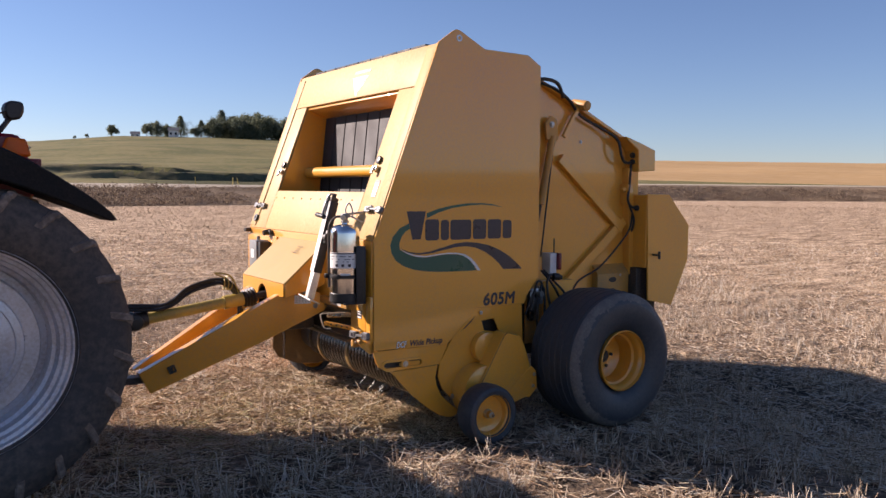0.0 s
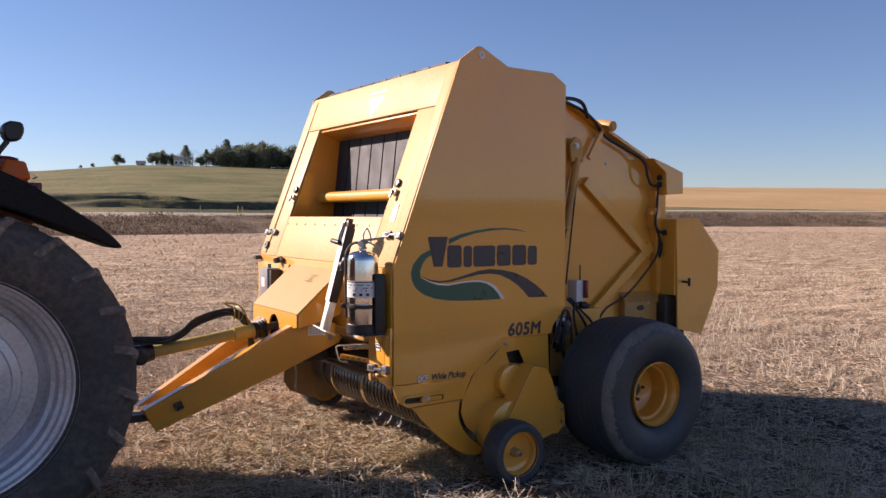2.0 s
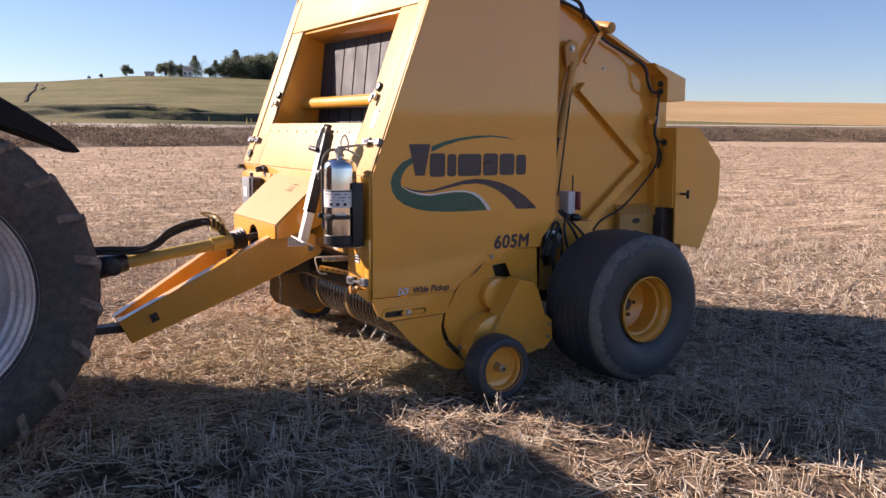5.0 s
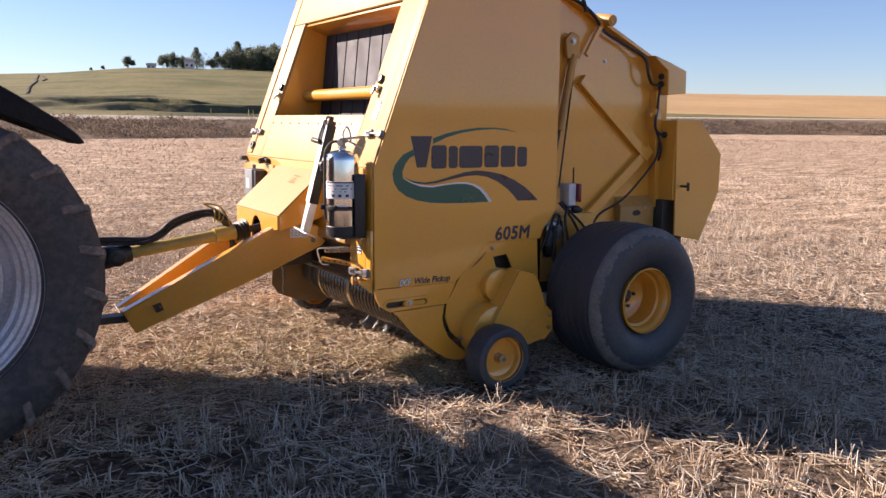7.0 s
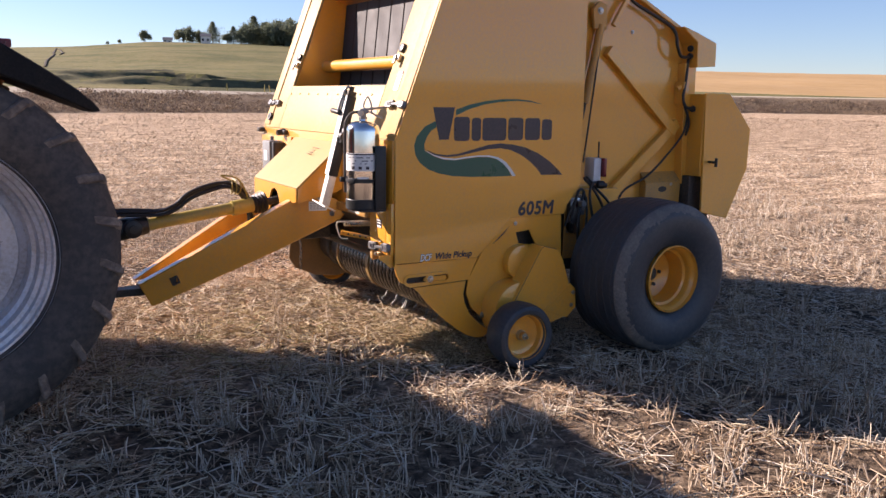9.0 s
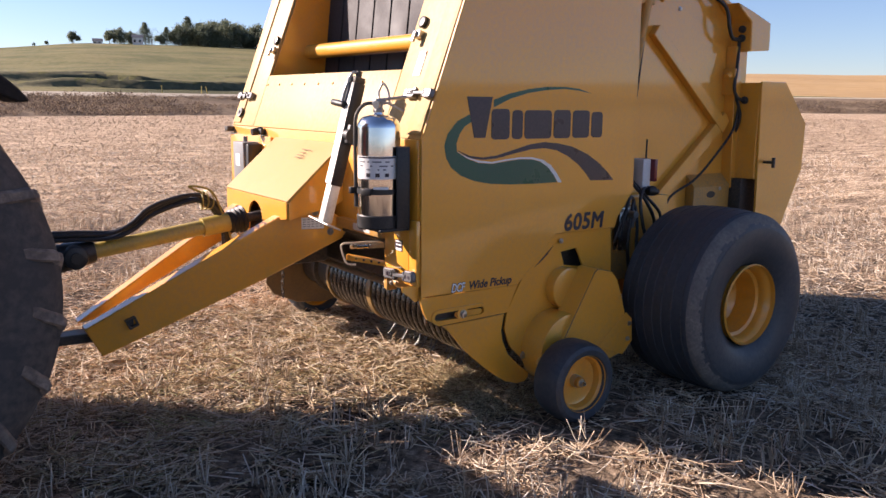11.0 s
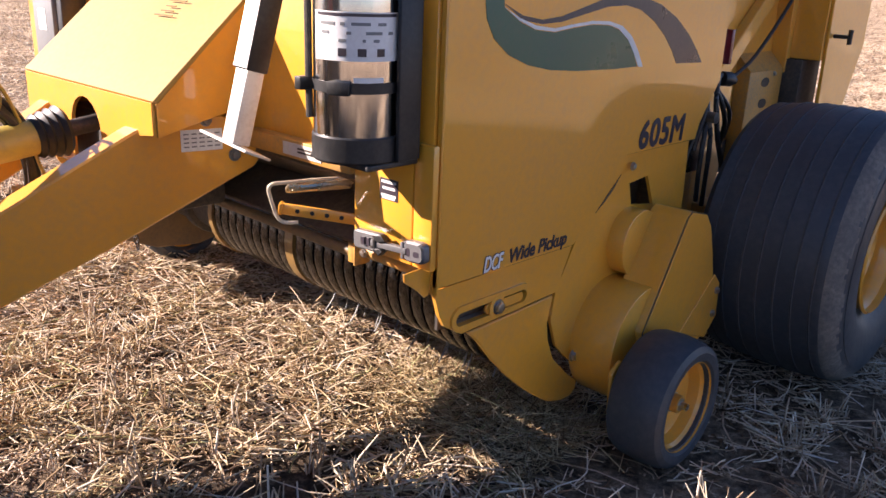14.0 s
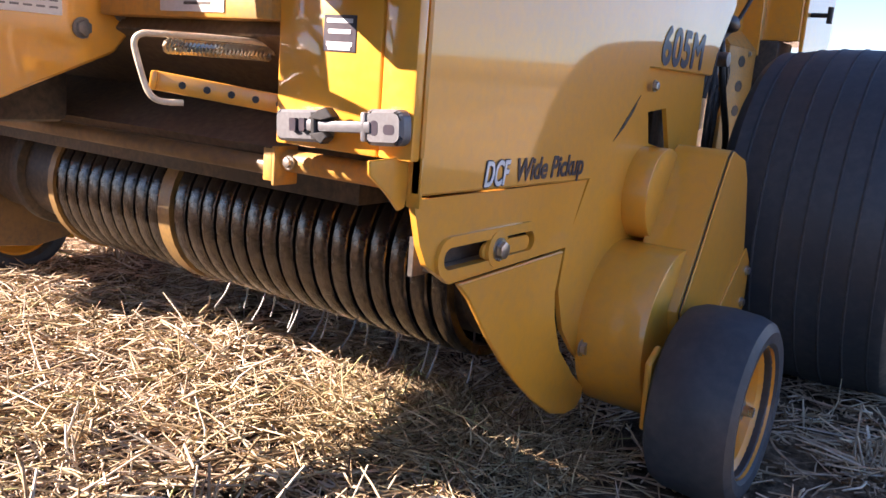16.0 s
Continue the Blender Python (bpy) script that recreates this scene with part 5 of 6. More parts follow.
both("gate_flange", lambda: merged(strut((1.60, 2.835), (1.84, 2.765), 0.03, 0.30, 0.362), strut((1.84, 2.765), (2.38, 2.525), 0.03, 0.30, 0.362), strut((2.38, 2.525), (2.79, 2.34), 0.03, 0.30, 0.362)), YELLOW)
both("gate_post", lambda: prism([(2.82, 2.08), (2.95, 2.08), (2.96, 1.10), (2.86, 1.10)], 0.28, 0.361, "y"), YELLOW)
part("rear_beam", prism([(2.70, 2.358), (2.87, 2.312), (3.08, 2.245), (3.085, 2.06), (2.87, 2.045), (2.860, 2.24), (2.74, 2.315)], 0.20, W - 0.20, "y", 0.006), YELLOW, baler)
part("top_roll", cyl((1.06, 0.36, 2.82), (1.06, W - 0.36, 2.82), 0.17, 28), BELT, baler)
part("top_cover", prism([(0.57, 2.91), (0.78, 2.975), (1.2, 2.94), (1.50, 2.88), (1.50, 2.84), (0.60, 2.86)], 0.15, W - 0.15, "y", 0.006), DARK, baler)
for k in range(9):
    part("top_slat", box(0.60, 0.80, 0.25 + k * 0.22, 0.462 + k * 0.22, 2.925, 2.966, 0.006), BELT, baler)
both("gate_case", lambda: prism([(2.90, 1.835), (3.175, 1.835), (3.445, 1.55), (3.44, 1.23), (3.35, 1.17), (2.90, 1.17)], 0.125, 0.36, "y", 0.004), YELLOW)
door_l, door_r = both("case_door", lambda: prism([(2.895, 1.842), (3.18, 1.842), (3.46, 1.555), (3.455, 1.225), (3.245, 0.81), (2.93, 0.875)], 0.108, 0.126, "y", 0.004), YELLOW)
part("door_handle", merged(cyl((2.98, 0.108, 1.29), (2.98, 0.03, 1.29), 0.010, 10), cyl((2.98, 0.03, 1.255), (2.98, 0.03, 1.325), 0.012, 10)), BLACK, door_l, "black T-shaped handle")
both("case_stay", lambda: merged(box(2.80, 2.86, 0.26, 0.36, 1.75, 1.93), cyl((2.76, 0.30, 1.87), (2.84, 0.30, 1.90), 0.022, 12)), YELLOW)
gb_l, _ = both("gate_bracket", lambda: merged(box(2.47, 2.86, 0.285, 0.36, 0.62, 1.12, 0.006), prism([(0.285, 1.12), (0.36, 1.12), (0.36, 1.20)], 2.47, 2.86, "x", 0)), YELLOW_DULL)
for zo in (1.062, 0.958, 0.854):
    part("oval_hole", prism([(2.655 + 0.048 * math.cos(a * 0.5236), zo + 0.024 * math.sin(a * 0.5236)) for a in range(12)], 0.2835, 0.29, "y", 0), BLACK, gb_l)
part("bracket_bolt", bolt((2.75, 0.285, 1.10), "y", -1, 0.010), STEEL, gb_l)
# Dark fill for the shaded recess between the gate bracket and the case door.
both("recess_shade_fill", lambda: box(2.87, 3.12, 0.20, 0.36, 0.72, 1.168), DARK)
both("stop_tube", lambda: cyl((2.90, 0.24, 0.62), (2.90, 0.24, 1.16), 0.022, 12), YELLOW_DULL)
for x, z in ((2.90, 2.00), (2.90, 1.78), (2.90, 1.50), (2.90, 1.28), (2.30, 2.30), (1.93, 2.27)):
    part("gate_bolt", bolt((x, 0.30 if x > 2.8 else 0.36, z), "y", -1, 0.012), STEEL, gate_l)

# gate cylinder, lever and lines on the near side
part("gate_cylinder", merged(cyl((1.93, 0.31, 2.33), (1.80, 0.30, 1.75), 0.03, 16)), YELLOW_DULL, baler)
part("cylinder_rod", cyl((1.80, 0.30, 1.75), (1.70, 0.29, 1.30), 0.014, 12), DARK, baler)
part("lock_rod", cyl((1.95, 0.33, 2.20), (1.82, 0.31, 1.30), 0.007, 8), DARK, baler)
part("pivot_plate", prism([(1.86, 2.30), (1.84, 2.44), (1.90, 2.50), (1.97, 2.48), (1.99, 2.30)], 0.30, 0.33, "y"), YELLOW_DULL, baler)
part("pivot_bolt", bolt((1.91, 0.30, 2.43), "y", -1, 0.02), STEEL, baler)
part("lever_arm", strut((2.05, 2.33), (2.23, 2.62), 0.04, 0.29, 0.32), YELLOW, baler)
part("lever_knob", merged(cyl((2.24, 0.40, 2.63), (2.24, 0.22, 2.60), 0.045, 20, bev=0.006), cyl((2.24, 0.215, 2.60), (2.24, 0.225, 2.60), 0.026, 16)), YELLOW_DULL, baler)
part("lamp_box", box(1.80, 1.87, 0.16, 0.27, 1.16, 1.34), WHITE, baler, "white lamp housing")
part("red_marker", box(1.872, 1.90, 0.13, 0.25, 1.20, 1.34), RED, baler, "red rear marker lens")
part("marker_stalk", cyl((1.89, 0.22, 1.02), (1.89, 0.22, 1.46), 0.006, 6), BLACK, baler)


def line(name, pts, r=0.009, mat=None):
    return part(name, tube(pts, r, 8), mat or BLACK, baler)


line("cable", [(1.60, 0.30, 2.82), (1.78, 0.30, 2.775), (1.96, 0.29, 2.72), (2.10, 0.29, 2.64), (2.25, 0.31, 2.52), (2.50, 0.30, 2.42), (2.66, 0.27, 2.33), (2.70, 0.26, 2.20), (2.76, 0.27, 2.13), (2.86, 0.27, 2.13)], 0.013)
line("cable", [(1.62, 0.28, 2.76), (1.78, 0.27, 2.80), (1.93, 0.27, 2.78), (2.0, 0.28, 2.70), (2.02, 0.29, 2.66)], 0.016)
line("cable", [(2.86, 0.29, 2.12), (2.83, 0.27, 1.95), (2.80, 0.26, 1.80), (2.83, 0.25, 1.73), (2.885, 0.238, 1.715)], 0.012)
line("cable", [(2.82, 0.26, 1.74), (2.87, 0.25, 1.62), (2.875, 0.27, 1.52), (2.885, 0.32, 1.470)], 0.010)
line("cable", [(2.86, 0.26, 1.66), (2.84, 0.27, 1.52), (2.70, 0.28, 1.36), (2.50, 0.30, 1.18), (2.28, 0.31, 1.08), (2.20, 0.31, 1.0)], 0.009)
line("hydraulic_hose", [(1.72, 0.18, 1.20), (1.78, 0.12, 1.10), (1.85, 0.10, 0.98), (1.92, 0.14, 0.86)], 0.011)
line("hydraulic_hose", [(1.76, 0.20, 1.20), (1.84, 0.15, 1.10), (1.93, 0.12, 1.0), (1.99, 0.16, 0.88)], 0.010)
line("hydraulic_hose", [(1.50, 0.05, 0.90), (1.53, 0.04, 1.04), (1.58, 0.06, 1.12), (1.66, 0.10, 1.10), (1.72, 0.14, 0.98)], 0.010)
line("hydraulic_hose", [(1.46, 0.06, 0.86), (1.50, 0.05, 0.98), (1.56, 0.06, 1.05), (1.60, 0.12, 0.90)], 0.009)
part("hose_fitting", merged(cyl((1.60, 0.02, 1.02), (1.60, 0.10, 1.02), 0.022, 12), box(1.52, 1.62, 0.08, 0.12, 0.80, 1.06)), STEEL, baler)
for p in ((2.902, 0.238, 1.715), (2.902, 0.322, 1.470), (2.865, 0.27, 2.135), (2.865, 0.27, 2.195)):
    part("cable_grommet", cyl(p, (p[0] - 0.022, p[1] - 0.006, p[2]), 0.026, 14, bev=0.004), BLACK, baler)

# Dark block added to fill the shaded gap between side panel and tyre.
part("gap_shade_block", box(1.50, 1.66, 0.20, 0.32, 0.50, 1.22, 0.006), DARK, baler, "dark block standing for the shaded gap behind the side panel")
part("frame_plate", prism([(1.52, 0.60), (1.52, 1.08), (1.62, 1.16), (1.70, 1.12), (1.70, 0.60)], 0.14, 0.152, "y", 0.002), YELLOW_DULL, baler)
block = part("valve_block", box(1.60, 1.665, 0.085, 0.14, 0.93, 1.04, 0.006), ZINC, baler, "grey hydraulic valve block")
part("fitting", merged(cyl((1.63, 0.11, 1.04), (1.63, 0.11, 1.08), 0.014, 10), cyl((1.63, 0.085, 0.985), (1.63, 0.06, 0.985), 0.016, 10)), STEEL, block)
part("hose_knob", merged(cyl((1.795, 0.115, 1.15), (1.85, 0.10, 1.145), 0.030, 14, bev=0.006), cyl((1.84, 0.10, 1.145), (1.87, 0.095, 1.14), 0.018, 10)), BLACK, baler)
line("hydraulic_hose", [(1.81, 0.12, 1.16), (1.74, 0.10, 1.16), (1.70, 0.08, 1.08), (1.72, 0.06, 0.92), (1.79, 0.05, 0.76), (1.84, 0.08, 0.62)], 0.011)
line("hydraulic_hose", [(1.66, 0.10, 1.10), (1.60, 0.06, 1.00), (1.57, 0.05, 0.84), (1.60, 0.06, 0.68)], 0.010)
line("hydraulic_hose", [(1.70, 0.12, 1.06), (1.67, 0.07, 0.94), (1.66, 0.06, 0.80), (1.70, 0.08, 0.64)], 0.010)

# spring, drilled bar and bent rod under the hood
BAR = Matrix.Translation((-0.13, 0.472, 0.860)) @ Matrix.Rotation(radians(45), 4, "Z") @ Matrix.Rotation(radians(7), 4, "X") @ Matrix.Translation((-0.10, 0, 0))
part("drilled_bar", moved(merged(box(0.10, 0.112, -0.33, 0.0, -0.017, 0.017), box(0.09, 0.13, -0.008, 0.004, -0.017, 0.017)), BAR), YELLOW, baler, "yellow bar with a row of holes")
for k in range(6):
    part("bar_hole", moved(cyl((0.101, -0.05 - k * 0.042, 0), (0.0985, -0.05 - k * 0.042, 0), 0.0065, 12), BAR), BLACK, baler)
coil = [(0.06 - a * 0.00105 + 0.011 * math.cos(a), 0.388 + a * 0.00042, 0.919 + 0.011 * math.sin(a)) for a in np.arange(0, 2 * math.pi * 26, 0.7)]
part("coil_spring", tube(coil, 0.0034, 5, 1, False), GOLD_ZINC, baler)
part("bent_rod", tube([(0.06, 0.385, 0.938), (-0.02, 0.418, 0.940), (-0.13, 0.458, 0.938), (-0.155, 0.470, 0.935), (-0.163, 0.476, 0.922), (-0.160, 0.473, 0.897), (-0.150, 0.463, 0.850), (-0.142, 0.455, 0.832), (-0.128, 0.444, 0.825), (-0.10, 0.427, 0.825)], 0.0056, 10), ROD_ZINC, baler, "bent bright zinc-plated rod")
label_plate = part("label_plate", box(-0.0225, -0.018, 0.42, 0.60, 0.985, 1.022, 0), SCRUBBED, baler, "worn grey label plate")
for zz in (1.010, 1.000):
    part("sticker_bar", box(-0.0232, -0.0222, 0.455, 0.53, zz - 0.0028, zz + 0.0028, 0), DARK, label_plate)
part("mount_rail", box(-0.02, 0.05, 0.30, 0.80, 0.975, 1.03), YELLOW_DULL, baler)

# ---- fire extinguisher ----
def extinguisher():
    t = thing("fire_extinguisher", "stainless steel fire extinguisher in a black bracket on the baler front", "fire extinguisher", (-0.120, 0.156, 1.064))
    prof = [(0.0, 0.05), (0.104, 0.05), (0.1055, 0.06), (0.1055, 0.488), (0.103, 0.506), (0.094, 0.526), (0.074, 0.542), (0.045, 0.550), (0.024, 0.554), (0.022, 0.566), (0.0, 0.566)]
    up = Matrix.Rotation(radians(90), 4, "X")          # the turning axis from y to z
    body = part("cylinder", moved(lathe(prof, 0, 0, 48, False), up), CHROME, t)
    part("base", moved(lathe([(0.0, 0.0), (0.106, 0.0), (0.110, 0.006), (0.110, 0.062), (0.107, 0.066), (0.0, 0.06)], 0, 0, 48, False), up), BLACK, t, "black plastic base")

    def wrap(z0, z1, r, a0, a1, n=16):
        bm = bmesh.new()
        cols = []
        for k in range(n + 1):
            a = radians(a0 + (a1 - a0) * k / n)
            cols.append([bm.verts.new((rr * math.cos(a), rr * math.sin(a), z)) for rr, z in ((r, z0), (r, z1), (r - 0.001, z1), (r - 0.001, z0))])
        for a, b in zip(cols, cols[1:]):
            for k in range(4):
                bm.faces.new((a[k], a[(k + 1) % 4], b[(k + 1) % 4], b[k]))
        bm.faces.new(cols[0])
        bm.faces.new(cols[-1][::-1])
        return bm
    lab = part("label", wrap(0.245, 0.355, 0.1068, 165, 292), WHITE, body, "white instruction label")
    part("label_bar", wrap(0.345, 0.352, 0.1075, 172, 288), DARK_D, lab)
    for z, runs in ((0.325, ((178, 200), (208, 214), (222, 246), (256, 268))), (0.305, ((180, 192), (216, 222), (240, 262), (272, 280))), (0.288, ((206, 216), (236, 240), (250, 258)))):
        for a0, a1 in runs:
            part("label_bar", wrap(z, z + 0.007, 0.1075, a0, a1, 4), GREY, lab)
    for a0 in (205, 230, 255):
        part("label_bar", wrap(0.256, 0.274, 0.1075, a0, a0 + 11, 3), DARK_D, lab)
    part("label", wrap(0.196, 0.208, 0.1068, 225, 265, 6), WHITE, body)
    part("strap", wrap(0.170, 0.195, 0.1095, 100, 340), BLACK, t)
    part("strap_buckle", moved(box(-0.028, 0.028, -0.012, 0.004, -0.016, 0.016, 0.003), Matrix.Rotation(radians(-62), 4, "Z") @ Matrix.Translation((0, -0.111, 0.183))), BLACK, t)
    part("strap_end", box(-0.125, -0.09, 0.06, 0.085, 0.167, 0.199, 0.003), BLACK, t)
    part("bracket_back", box(0.088, 0.104, -0.108, 0.11, 0.002, 0.40, 0.004), BLACK, t, "black mounting bracket")
    part("bracket_side", box(0.03, 0.104, -0.122, -0.108, 0.002, 0.40, 0.004), BLACK, t)
    part("bracket_shelf", box(-0.06, 0.11, -0.11, 0.11, -0.012, 0.001, 0.003), BLACK, t)
    head = part("valve", merged(cyl((0, 0, 0.555), (0, 0, 0.61), 0.02, 16, bev=0.003), cyl((0, 0, 0.562), (0, 0, 0.578), 0.027, 6, bev=0.002), box(-0.028, 0.03, -0.02, 0.02, 0.598, 0.628, 0.005)), ZINC, t)
    part("carry_handle", tube([(0.0, 0.0, 0.622), (0.05, -0.03, 0.628), (0.09, -0.055, 0.634), (0.112, -0.068, 0.637)], 0.008, 8), STEEL, head)
    part("squeeze_lever", tube([(0.0, 0.0, 0.618), (0.04, -0.025, 0.605), (0.09, -0.055, 0.576), (0.105, -0.064, 0.57)], 0.006, 8), STEEL, head)
    part("gauge", cyl((-0.02, -0.018, 0.598), (-0.034, -0.03, 0.598), 0.018, 16), STEEL, head)
    part("safety_ring", tube([(0.02, 0.03, 0.62), (0.03, 0.05, 0.66), (0.05, 0.04, 0.70), (0.06, 0.01, 0.66), (0.055, -0.01, 0.60)], 0.006, 8), ZINC, head)
    part("discharge_hose", tube([(-0.01, 0.02, 0.605), (-0.05, 0.05, 0.60), (-0.084, 0.066, 0.555), (-0.094, 0.068, 0.48), (-0.094, 0.068, 0.25), (-0.092, 0.068, 0.10)], 0.009, 10), DARK, t, "dark grey hose")


extinguisher()


# ---- parking jack stored against the front ----
def jack():
    foot, top = Vector((-0.23, 0.527, 1.049)), Vector((-0.05, 0.48, 1.80))
    u = (top - foot).normalized()
    across = (Vector((0, 1, 0)) - u * u.y).normalized()
    turn = Matrix((across.cross(u), across, u)).transposed().to_4x4()
    turn.translation = foot
    t = thing("parking_jack", "black and bare-steel crank jack stowed on the baler front", "jack")
    h = (top - foot).length
    part("inner_tube", moved(box(-0.028, 0.028, -0.028, 0.028, 0.0, 0.22, 0.004), turn), SCRUBBED, t, "bare steel inner tube")
    part("outer_tube", moved(box(-0.034, 0.034, -0.034, 0.034, 0.20, h - 0.03, 0.005), turn), BLACK, t, "black outer tube")
    part("worn_side", moved(box(-0.0348, -0.033, -0.031, 0.031, 0.205, h * 0.80, 0.0), turn), SCRUBBED, t, "bare rubbed side of the tube")
    part("foot_plate", moved(box(-0.044, 0.044, -0.112, 0.116, -0.009, -0.001, 0.003), turn @ Matrix.Rotation(radians(2), 4, "X") @ Matrix.Rotation(radians(10), 4, "Y")), SCRUBBED, t, "bare steel foot plate")
    part("top_cap", moved(merged(box(-0.03, 0.03, -0.03, 0.03, h - 0.03, h, 0.006), cyl((0, 0, h), (0, 0, h + 0.03), 0.016, 12)), turn), DARK, t)
    part("crank", moved(tube([(0, 0, h + 0.02), (-0.03, 0.015, h + 0.015), (-0.045, 0.02, h - 0.05), (-0.045, 0.03, h - 0.15)], 0.009, 8), turn), STEEL, t)
    part("crank_grip", moved(merged(cyl((-0.045, 0.0, h - 0.155), (-0.05, 0.12, h - 0.15), 0.017, 12, bev=0.004)), turn), BLACK, t, "black crank grip")
    part("mount", moved(merged(box(-0.02, 0.17, -0.07, -0.03, h * 0.55, h * 0.68, 0.008), cyl((0.0, -0.075, h * 0.61), (0.0, -0.03, h * 0.61), 0.035, 14)), turn), BLACK, t)


jack()


# ---- drive shaft and hoses ----
def driveline():
    t = thing("drive_shaft", "yellow guarded drive shaft between tractor and baler", "drive shaft")
    a, b = Vector((-0.10, 1.24, 1.035)), Vector((-1.40, 1.24, 0.855))
    u = (b - a).normalized()
    part("splined_shaft", cyl(a, a + u * 0.36, 0.028, 12), DARK, t)
    part("guard_tube", cyl(a + u * 0.38, a + u * 1.20, 0.043, 20), SHAFT, t, "yellow plastic guard tube")
    part("guard_tube", cyl(a + u * 0.36, a + u * 0.55, 0.054, 20), SHAFT, t)
    for k in range(4):
        part("boot_ring", moved(lathe([(0.07 - 0.004 * k, -0.014), (0.082 - 0.004 * k, 0.0), (0.07 - 0.004 * k, 0.014), (0.045, 0.012), (0.045, -0.012)], 0, 0, 24), Matrix.Translation(a + u * (0.31 + 0.024 * k)) @ u.to_track_quat("Y", "Z").to_matrix().to_4x4()), BLACK, t)
    part("joint_bell", cyl(a + u * 1.14, a + u * 1.42, 0.06, 20, 0.085, 0.01), BLACK, t, "black plastic bell")
    part("joint_bell", merged(cyl((-1.34, 1.135, 0.865), (-1.34, 1.345, 0.865), 0.062, 20, bev=0.012), cyl((-1.34, 1.12, 0.865), (-1.34, 1.136, 0.865), 0.03, 14)), BLACK, t)
    part("stub_shaft", cyl(a + u * 1.40, (-1.95, 1.24, 0.76), 0.05, 16), BLACK, t)


driveline()


def hoses():
    t = thing("hydraulic_hoses", "bundle of black hydraulic hoses looping over the tongue", "hoses")
    for k in range(5):
        o = Vector((0.012 * math.cos(k * 1.3), 0.022 * math.sin(k * 1.3), 0.02 * math.cos(k * 2.1)))
        pts = [(-0.50, 1.28, 0.74), (-0.50, 1.26, 0.90), (-0.55, 1.25, 1.04), (-0.66, 1.25, 1.125), (-0.80, 1.25, 1.11), (-0.94, 1.24, 1.06), (-1.04, 1.22, 0.99), (-1.16, 1.2, 0.955), (-1.36, 1.2, 0.965), (-1.70, 1.2, 0.98), (-1.95, 1.2, 1.0)]
        part("hose", tube([Vector(p) + o * (1 + 0.3 * math.sin(i + k)) for i, p in enumerate(pts)], 0.0115, 8, 5), BLACK, t)
    for k in range(3):
        part("yellow_tie", moved(lathe([(0.052, -0.005), (0.058, 0.0), (0.052, 0.005), (0.048, 0.0)], 0, 0, 16), Matrix.Translation((-0.64 + 0.02 * k, 1.25, 1.115)) @ Matrix.Rotation(radians(80 + 14 * k), 4, "Z")), SHAFT, t)
    part("yellow_wire", tube([(-0.62, 1.24, 1.15), (-0.72, 1.22, 1.20), (-0.60, 1.2, 1.17), (-0.52, 1.24, 1.02), (-0.48, 1.2, 0.85)], 0.006, 6), SHAFT, t)


hoses()


def chain():
    t = thing("safety_chain", "short dark steel chain hanging under the tongue", "chain", (0.12, 1.87, 0.0))
    for k in range(20):
        m = Matrix.Translation((0.004 * math.sin(k), 0, 0.89 - k * 0.029)) @ Matrix.Rotation(radians(90 * (k % 2)), 4, "Z")
        part("chain_link", moved(tube([(0.009, 0, -0.012), (0.009, 0, 0.012), (0, 0, 0.02), (-0.009, 0, 0.012), (-0.009, 0, -0.012), (0, 0, -0.02), (0.009, 0, -0.012)], 0.0032, 6, 2), m), DARK, t)


chain()


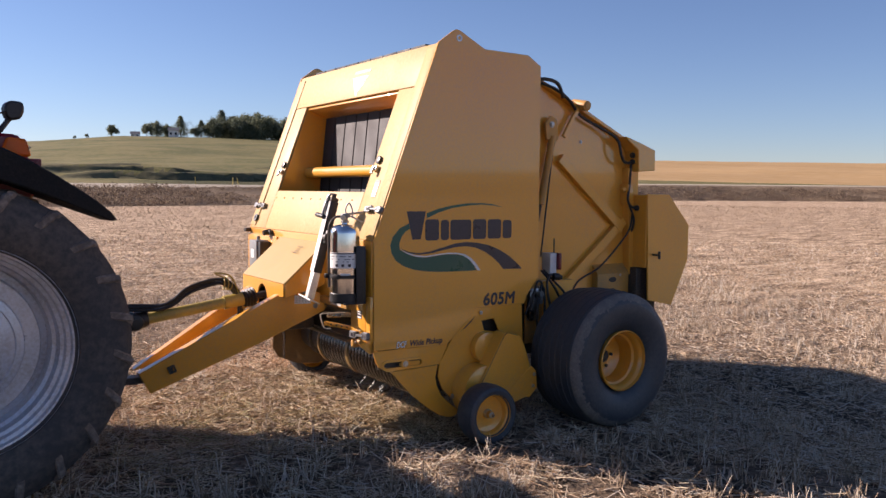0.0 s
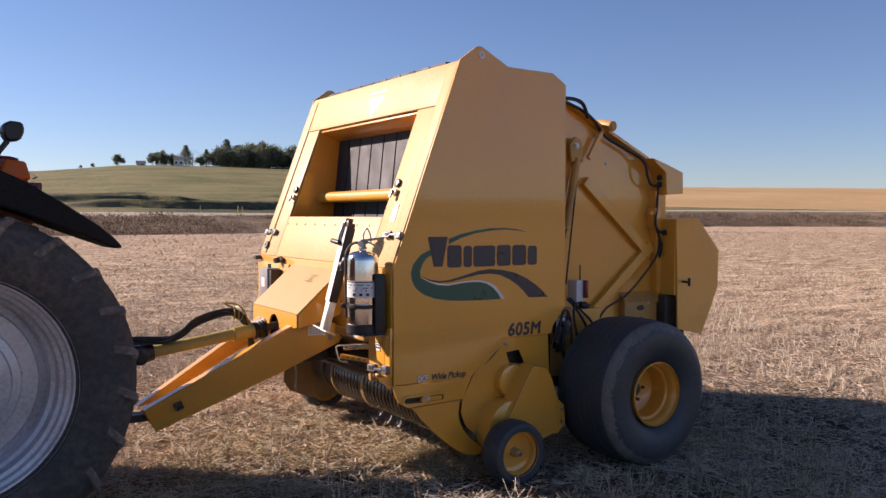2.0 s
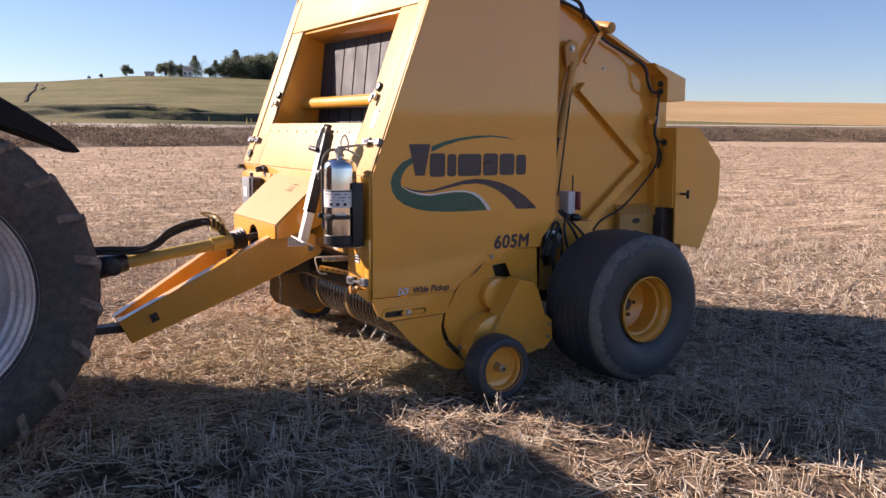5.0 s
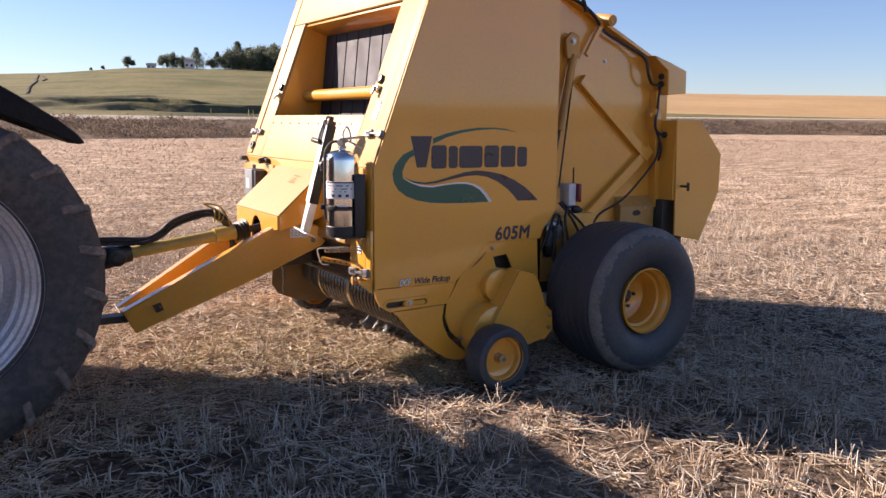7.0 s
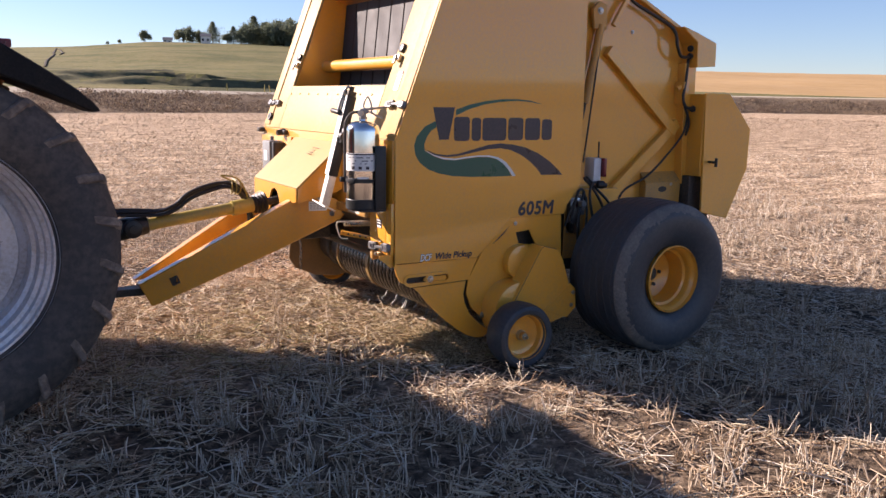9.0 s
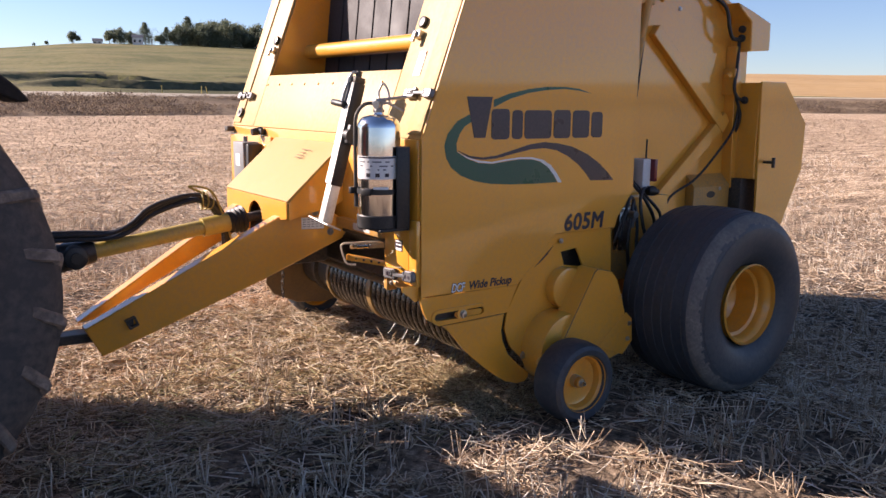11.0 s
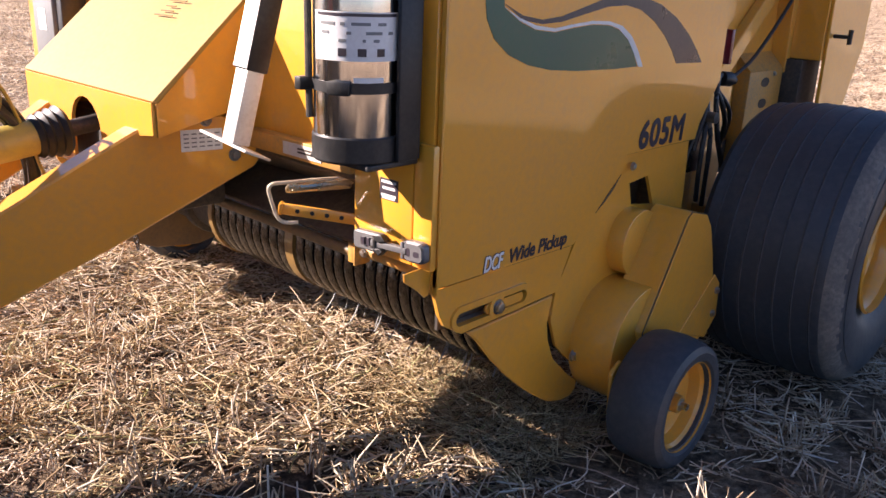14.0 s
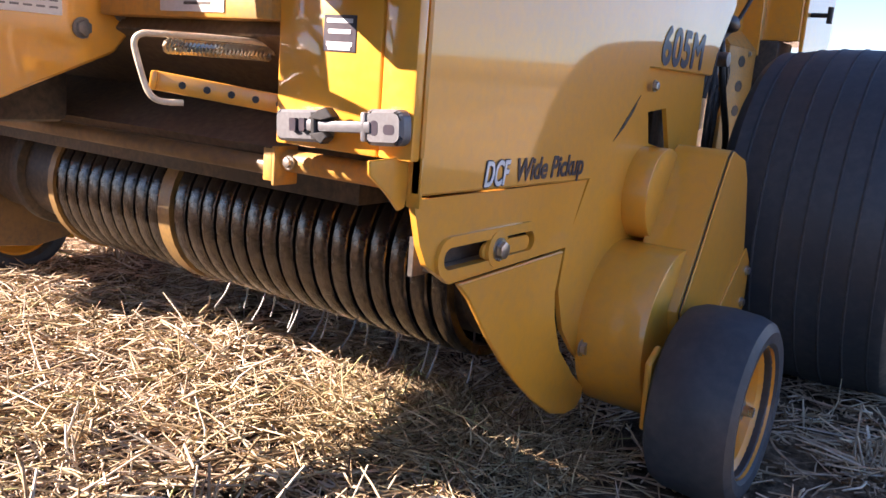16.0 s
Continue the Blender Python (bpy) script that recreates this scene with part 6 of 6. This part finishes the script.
# ---- the tractor ----
def tractor():
    t = thing("tractor", "red farm tractor with muddy rear tyres and black fenders", "tractor")
    pivot = Matrix.Translation((-2.53, 0.24, 0))
    t.matrix_basis = pivot @ Matrix.Rotation(radians(5), 4, "Z") @ pivot.inverted()      # it stands slightly turned
    cy = 1.02
    cx, R = -2.53, 0.945

    def wheel(mirror):
        m = Matrix.Translation((0, 2 * cy, 0)) @ Matrix.Diagonal((1, -1, 1, 1)) if mirror else Matrix.Identity(4)
        w = part("rear_wheel", moved(cyl((cx, 0.30, R), (cx, 0.9, R), 0.10, 16), m), DARK, t)
        prof = [(0.585, 0.03), (0.61, -0.02), (0.68, -0.055), (0.79, -0.05), (0.87, -0.02), (R - 0.024, 0.03), (R - 0.014, 0.14), (R - 0.01, 0.24), (R - 0.014, 0.34), (R - 0.024, 0.45), (0.87, 0.50), (0.79, 0.53), (0.68, 0.535), (0.61, 0.50), (0.585, 0.45)]
        part("tyre", moved(lathe(prof, cx, R, 96), m), MUDDY, w, "mud-caked ribbed rear tyre")
        for k in range(22):
            for side in (0, 1):
                a = 2 * math.pi * (k + 0.5 * side) / 22
                lug = prism([(-0.026, -0.03), (0.030, -0.03), (0.022, 0.018), (-0.016, 0.018)], 0.0, 0.26, "y", 0.008)
                for v in lug.verts:
                    v.co.x += (v.co.y - 0.0) * (0.75)
                mm = Matrix.Translation((cx, 0, R)) @ Matrix.Rotation(-a, 4, "Y") @ Matrix.Translation((0, 0, R - 0.03))
                if side:
                    lug = moved(lug, Matrix.Translation((0, 0.485, 0)) @ Matrix.Diagonal((1, -1, 1, 1)))
                edge = prism([(-0.030, -0.135), (0.026, -0.135), (0.024, 0.0), (-0.024, 0.0)], -0.040, 0.055, "y", 0.010)
                for v in edge.verts:
                    v.co.y += max(-v.co.z - 0.06, 0) * 0.1 - (0.018 if v.co.z < -0.06 else 0)
                    v.co.x += v.co.z * 0.35
                if side:
                    edge = moved(edge, Matrix.Translation((0, 0.485, 0)) @ Matrix.Diagonal((1, -1, 1, 1)))
                part("lug", moved(merged(lug, edge), m @ mm), LUG_MUD, w)
        rim = [(0.535, -0.005), (0.545, 0.01), (0.537, 0.03), (0.517, 0.034), (0.513, 0.072), (0.495, 0.078), (0.490, 0.118), (0.472, 0.124), (0.466, 0.19), (0.448, 0.20), (0.44, 0.285), (0.408, 0.29), (0.402, 0.238), (0.395, 0.23), (0.322, 0.23), (0.312, 0.198), (0.275, 0.190), (0.27, 0.204), (0.20, 0.19), (0.19, 0.17), (0.10, 0.165), (0.0, 0.165), (0.0, 0.2), (0.30, 0.25), (0.45, 0.28), (0.50, 0.25), (0.51, 0.1)]
        rim = [(r * 1.12, y - 0.012) for r, y in rim]
        rm = part("rim", moved(lathe(rim, cx, R, 72, False), m), SILVER, w, "silver-grey steel rim")
        for k in range(8):
            a = k * math.pi / 4 + 0.2
            p = (cx + 0.39 * math.cos(a), 0.237, R + 0.39 * math.sin(a))
            part("rim_bolt", moved(bolt(p, "y", -1, 0.018), m), SILVER, rm)
        for k in range(8):
            a = k * math.pi / 4 + 0.5
            p = (cx + 0.27 * math.cos(a), 0.196, R + 0.27 * math.sin(a))
            part("rim_slot", moved(cyl(p, (p[0], p[1] - 0.006, p[2]), 0.011, 10), m), BLACK, rm)
    wheel(False)
    wheel(True)
    part("axle_housing", merged(cyl((cx, 0.5, R), (cx, 2 * cy - 0.5, R), 0.16, 20), box(cx - 0.5, -2.15, cy - 0.28, cy + 0.4, 0.55, 1.15, 0.03)), DARK, t)
    part("drawbar", moved(box(-2.4, -1.62, 1.17, 1.31, 0.33, 0.385, 0.006), t.matrix_basis.inverted()), DARK, t)

    def fender():
        outer = [(-1.655, 1.665), (-1.70, 1.715), (-1.80, 1.79), (-2.01, 1.92), (-2.18, 2.02), (-2.35, 2.10), (-2.6, 2.13), (-2.85, 2.08), (-3.1, 1.96), (-3.1, 1.90), (-2.85, 1.97), (-2.5, 1.96), (-2.2, 1.86), (-1.98, 1.775), (-1.80, 1.70), (-1.70, 1.658)]
        bm = prism(outer, -0.02, 0.50, "y", 0.008)
        bmesh.ops.bisect_plane(bm, geom=bm.verts[:] + bm.edges[:] + bm.faces[:], plane_co=(-1.9, 0, 0), plane_no=(1, 0, 0))
        for v in bm.verts:                     # drawn in to a rounded tip
            k = max((v.co.x + 2.15) / 0.495, 0)
            v.co.y += (0.13 if v.co.y < 0.24 else -0.24) * k * k
        return bm
    part("fender", fender(), FENDER, t, "black plastic fender extension")
    # The unseen far fender sits 0.12 higher to stretch its ground shadow.
    part("fender", moved(fender(), Matrix.Translation((0, 2 * cy, 0.12)) @ Matrix.Diagonal((1, -1, 1, 1))), FENDER, t, "black plastic fender extension")
    for y0, y1 in ((0.30, 0.72), (2 * cy - 0.72, 2 * cy - 0.30)):
        part("inner_fender", prism([(-2.02, 1.90), (-2.04, 1.98), (-2.115, 2.04), (-2.14, 2.155), (-2.17, 2.17), (-2.9, 2.20), (-3.0, 1.70), (-2.15, 1.70)], y0, y1, "y", 0.02), RED, t, "red fender")
    lamp = part("tail_lamp", prism([(-2.098, 2.04), (-2.125, 2.142), (-2.225, 2.15), (-2.262, 2.045)], 0.255, 0.34, "y", 0.01), AMBER, t, "amber flasher lens")
    part("work_lamp", merged(moved(prism([(-0.055, -0.04), (-0.03, -0.065), (0.03, -0.055), (0.05, 0.0), (0.04, 0.045), (-0.03, 0.05), (-0.06, 0.02)], -0.05, 0.06, "y", 0.012), Matrix.Translation((-2.17, 0.34, 2.315))), tube([(-2.19, 0.34, 2.27), (-2.24, 0.34, 2.20), (-2.27, 0.34, 2.17)], 0.016, 8), tube([(-2.21, 0.30, 2.30), (-2.26, 0.28, 2.28), (-2.27, 0.29, 2.22), (-2.24, 0.31, 2.18)], 0.005, 6)), BLACK, t, "small black work lamp on a stalk")
    part("tail_bracket", merged(box(-2.10, -2.03, 0.32, 0.40, 1.985, 2.03, 0.008), cyl((-2.05, 0.30, 2.0), (-2.05, 0.36, 2.0), 0.014, 10)), RED, t)
    part("cab", box(-3.9, -2.3, cy - 0.55, cy + 0.58, 1.15, 1.75, 0.05), RED, t)
    part("cab_glass", prism([(-2.36, 1.75), (-2.34, 2.15), (-2.50, 2.48), (-2.80, 3.0), (-3.95, 3.0), (-4.0, 1.75)], cy - 0.56, cy + 0.60, "y", 0.03), GLASS_D, t, "dark tinted cab glass")
    part("cab_roof", box(-4.0, -2.78, cy - 0.60, cy + 0.63, 3.0, 3.28, 0.06), RED, t)
    part("bonnet", box(-5.6, -3.8, cy - 0.42, cy + 0.42, 0.9, 1.85, 0.08), RED, t)
    part("chassis", box(-5.2, -2.6, cy - 0.24, cy + 0.24, 0.55, 0.95, 0.03), DARK, t)
    for s in (0, 1):
        m = Matrix.Translation((0, 2 * cy, 0)) @ Matrix.Diagonal((1, -1, 1, 1)) if s else Matrix.Identity(4)
        fw = part("front_wheel", moved(cyl((-4.95, 0.35, 0.62), (-4.95, 1.1, 0.62), 0.08, 12), m), DARK, t)
        part("tyre", moved(lathe([(0.33, 0.12), (0.45, 0.08), (0.58, 0.10), (0.62, 0.16), (0.62, 0.40), (0.58, 0.46), (0.45, 0.48), (0.33, 0.44)], -4.95, 0.62, 48), m), MUDDY, fw)
        part("rim", moved(lathe([(0.34, 0.12), (0.30, 0.16), (0.26, 0.24), (0.0, 0.24), (0.0, 0.3), (0.3, 0.32)], -4.95, 0.62, 32, False), m), SILVER, fw)


tractor()
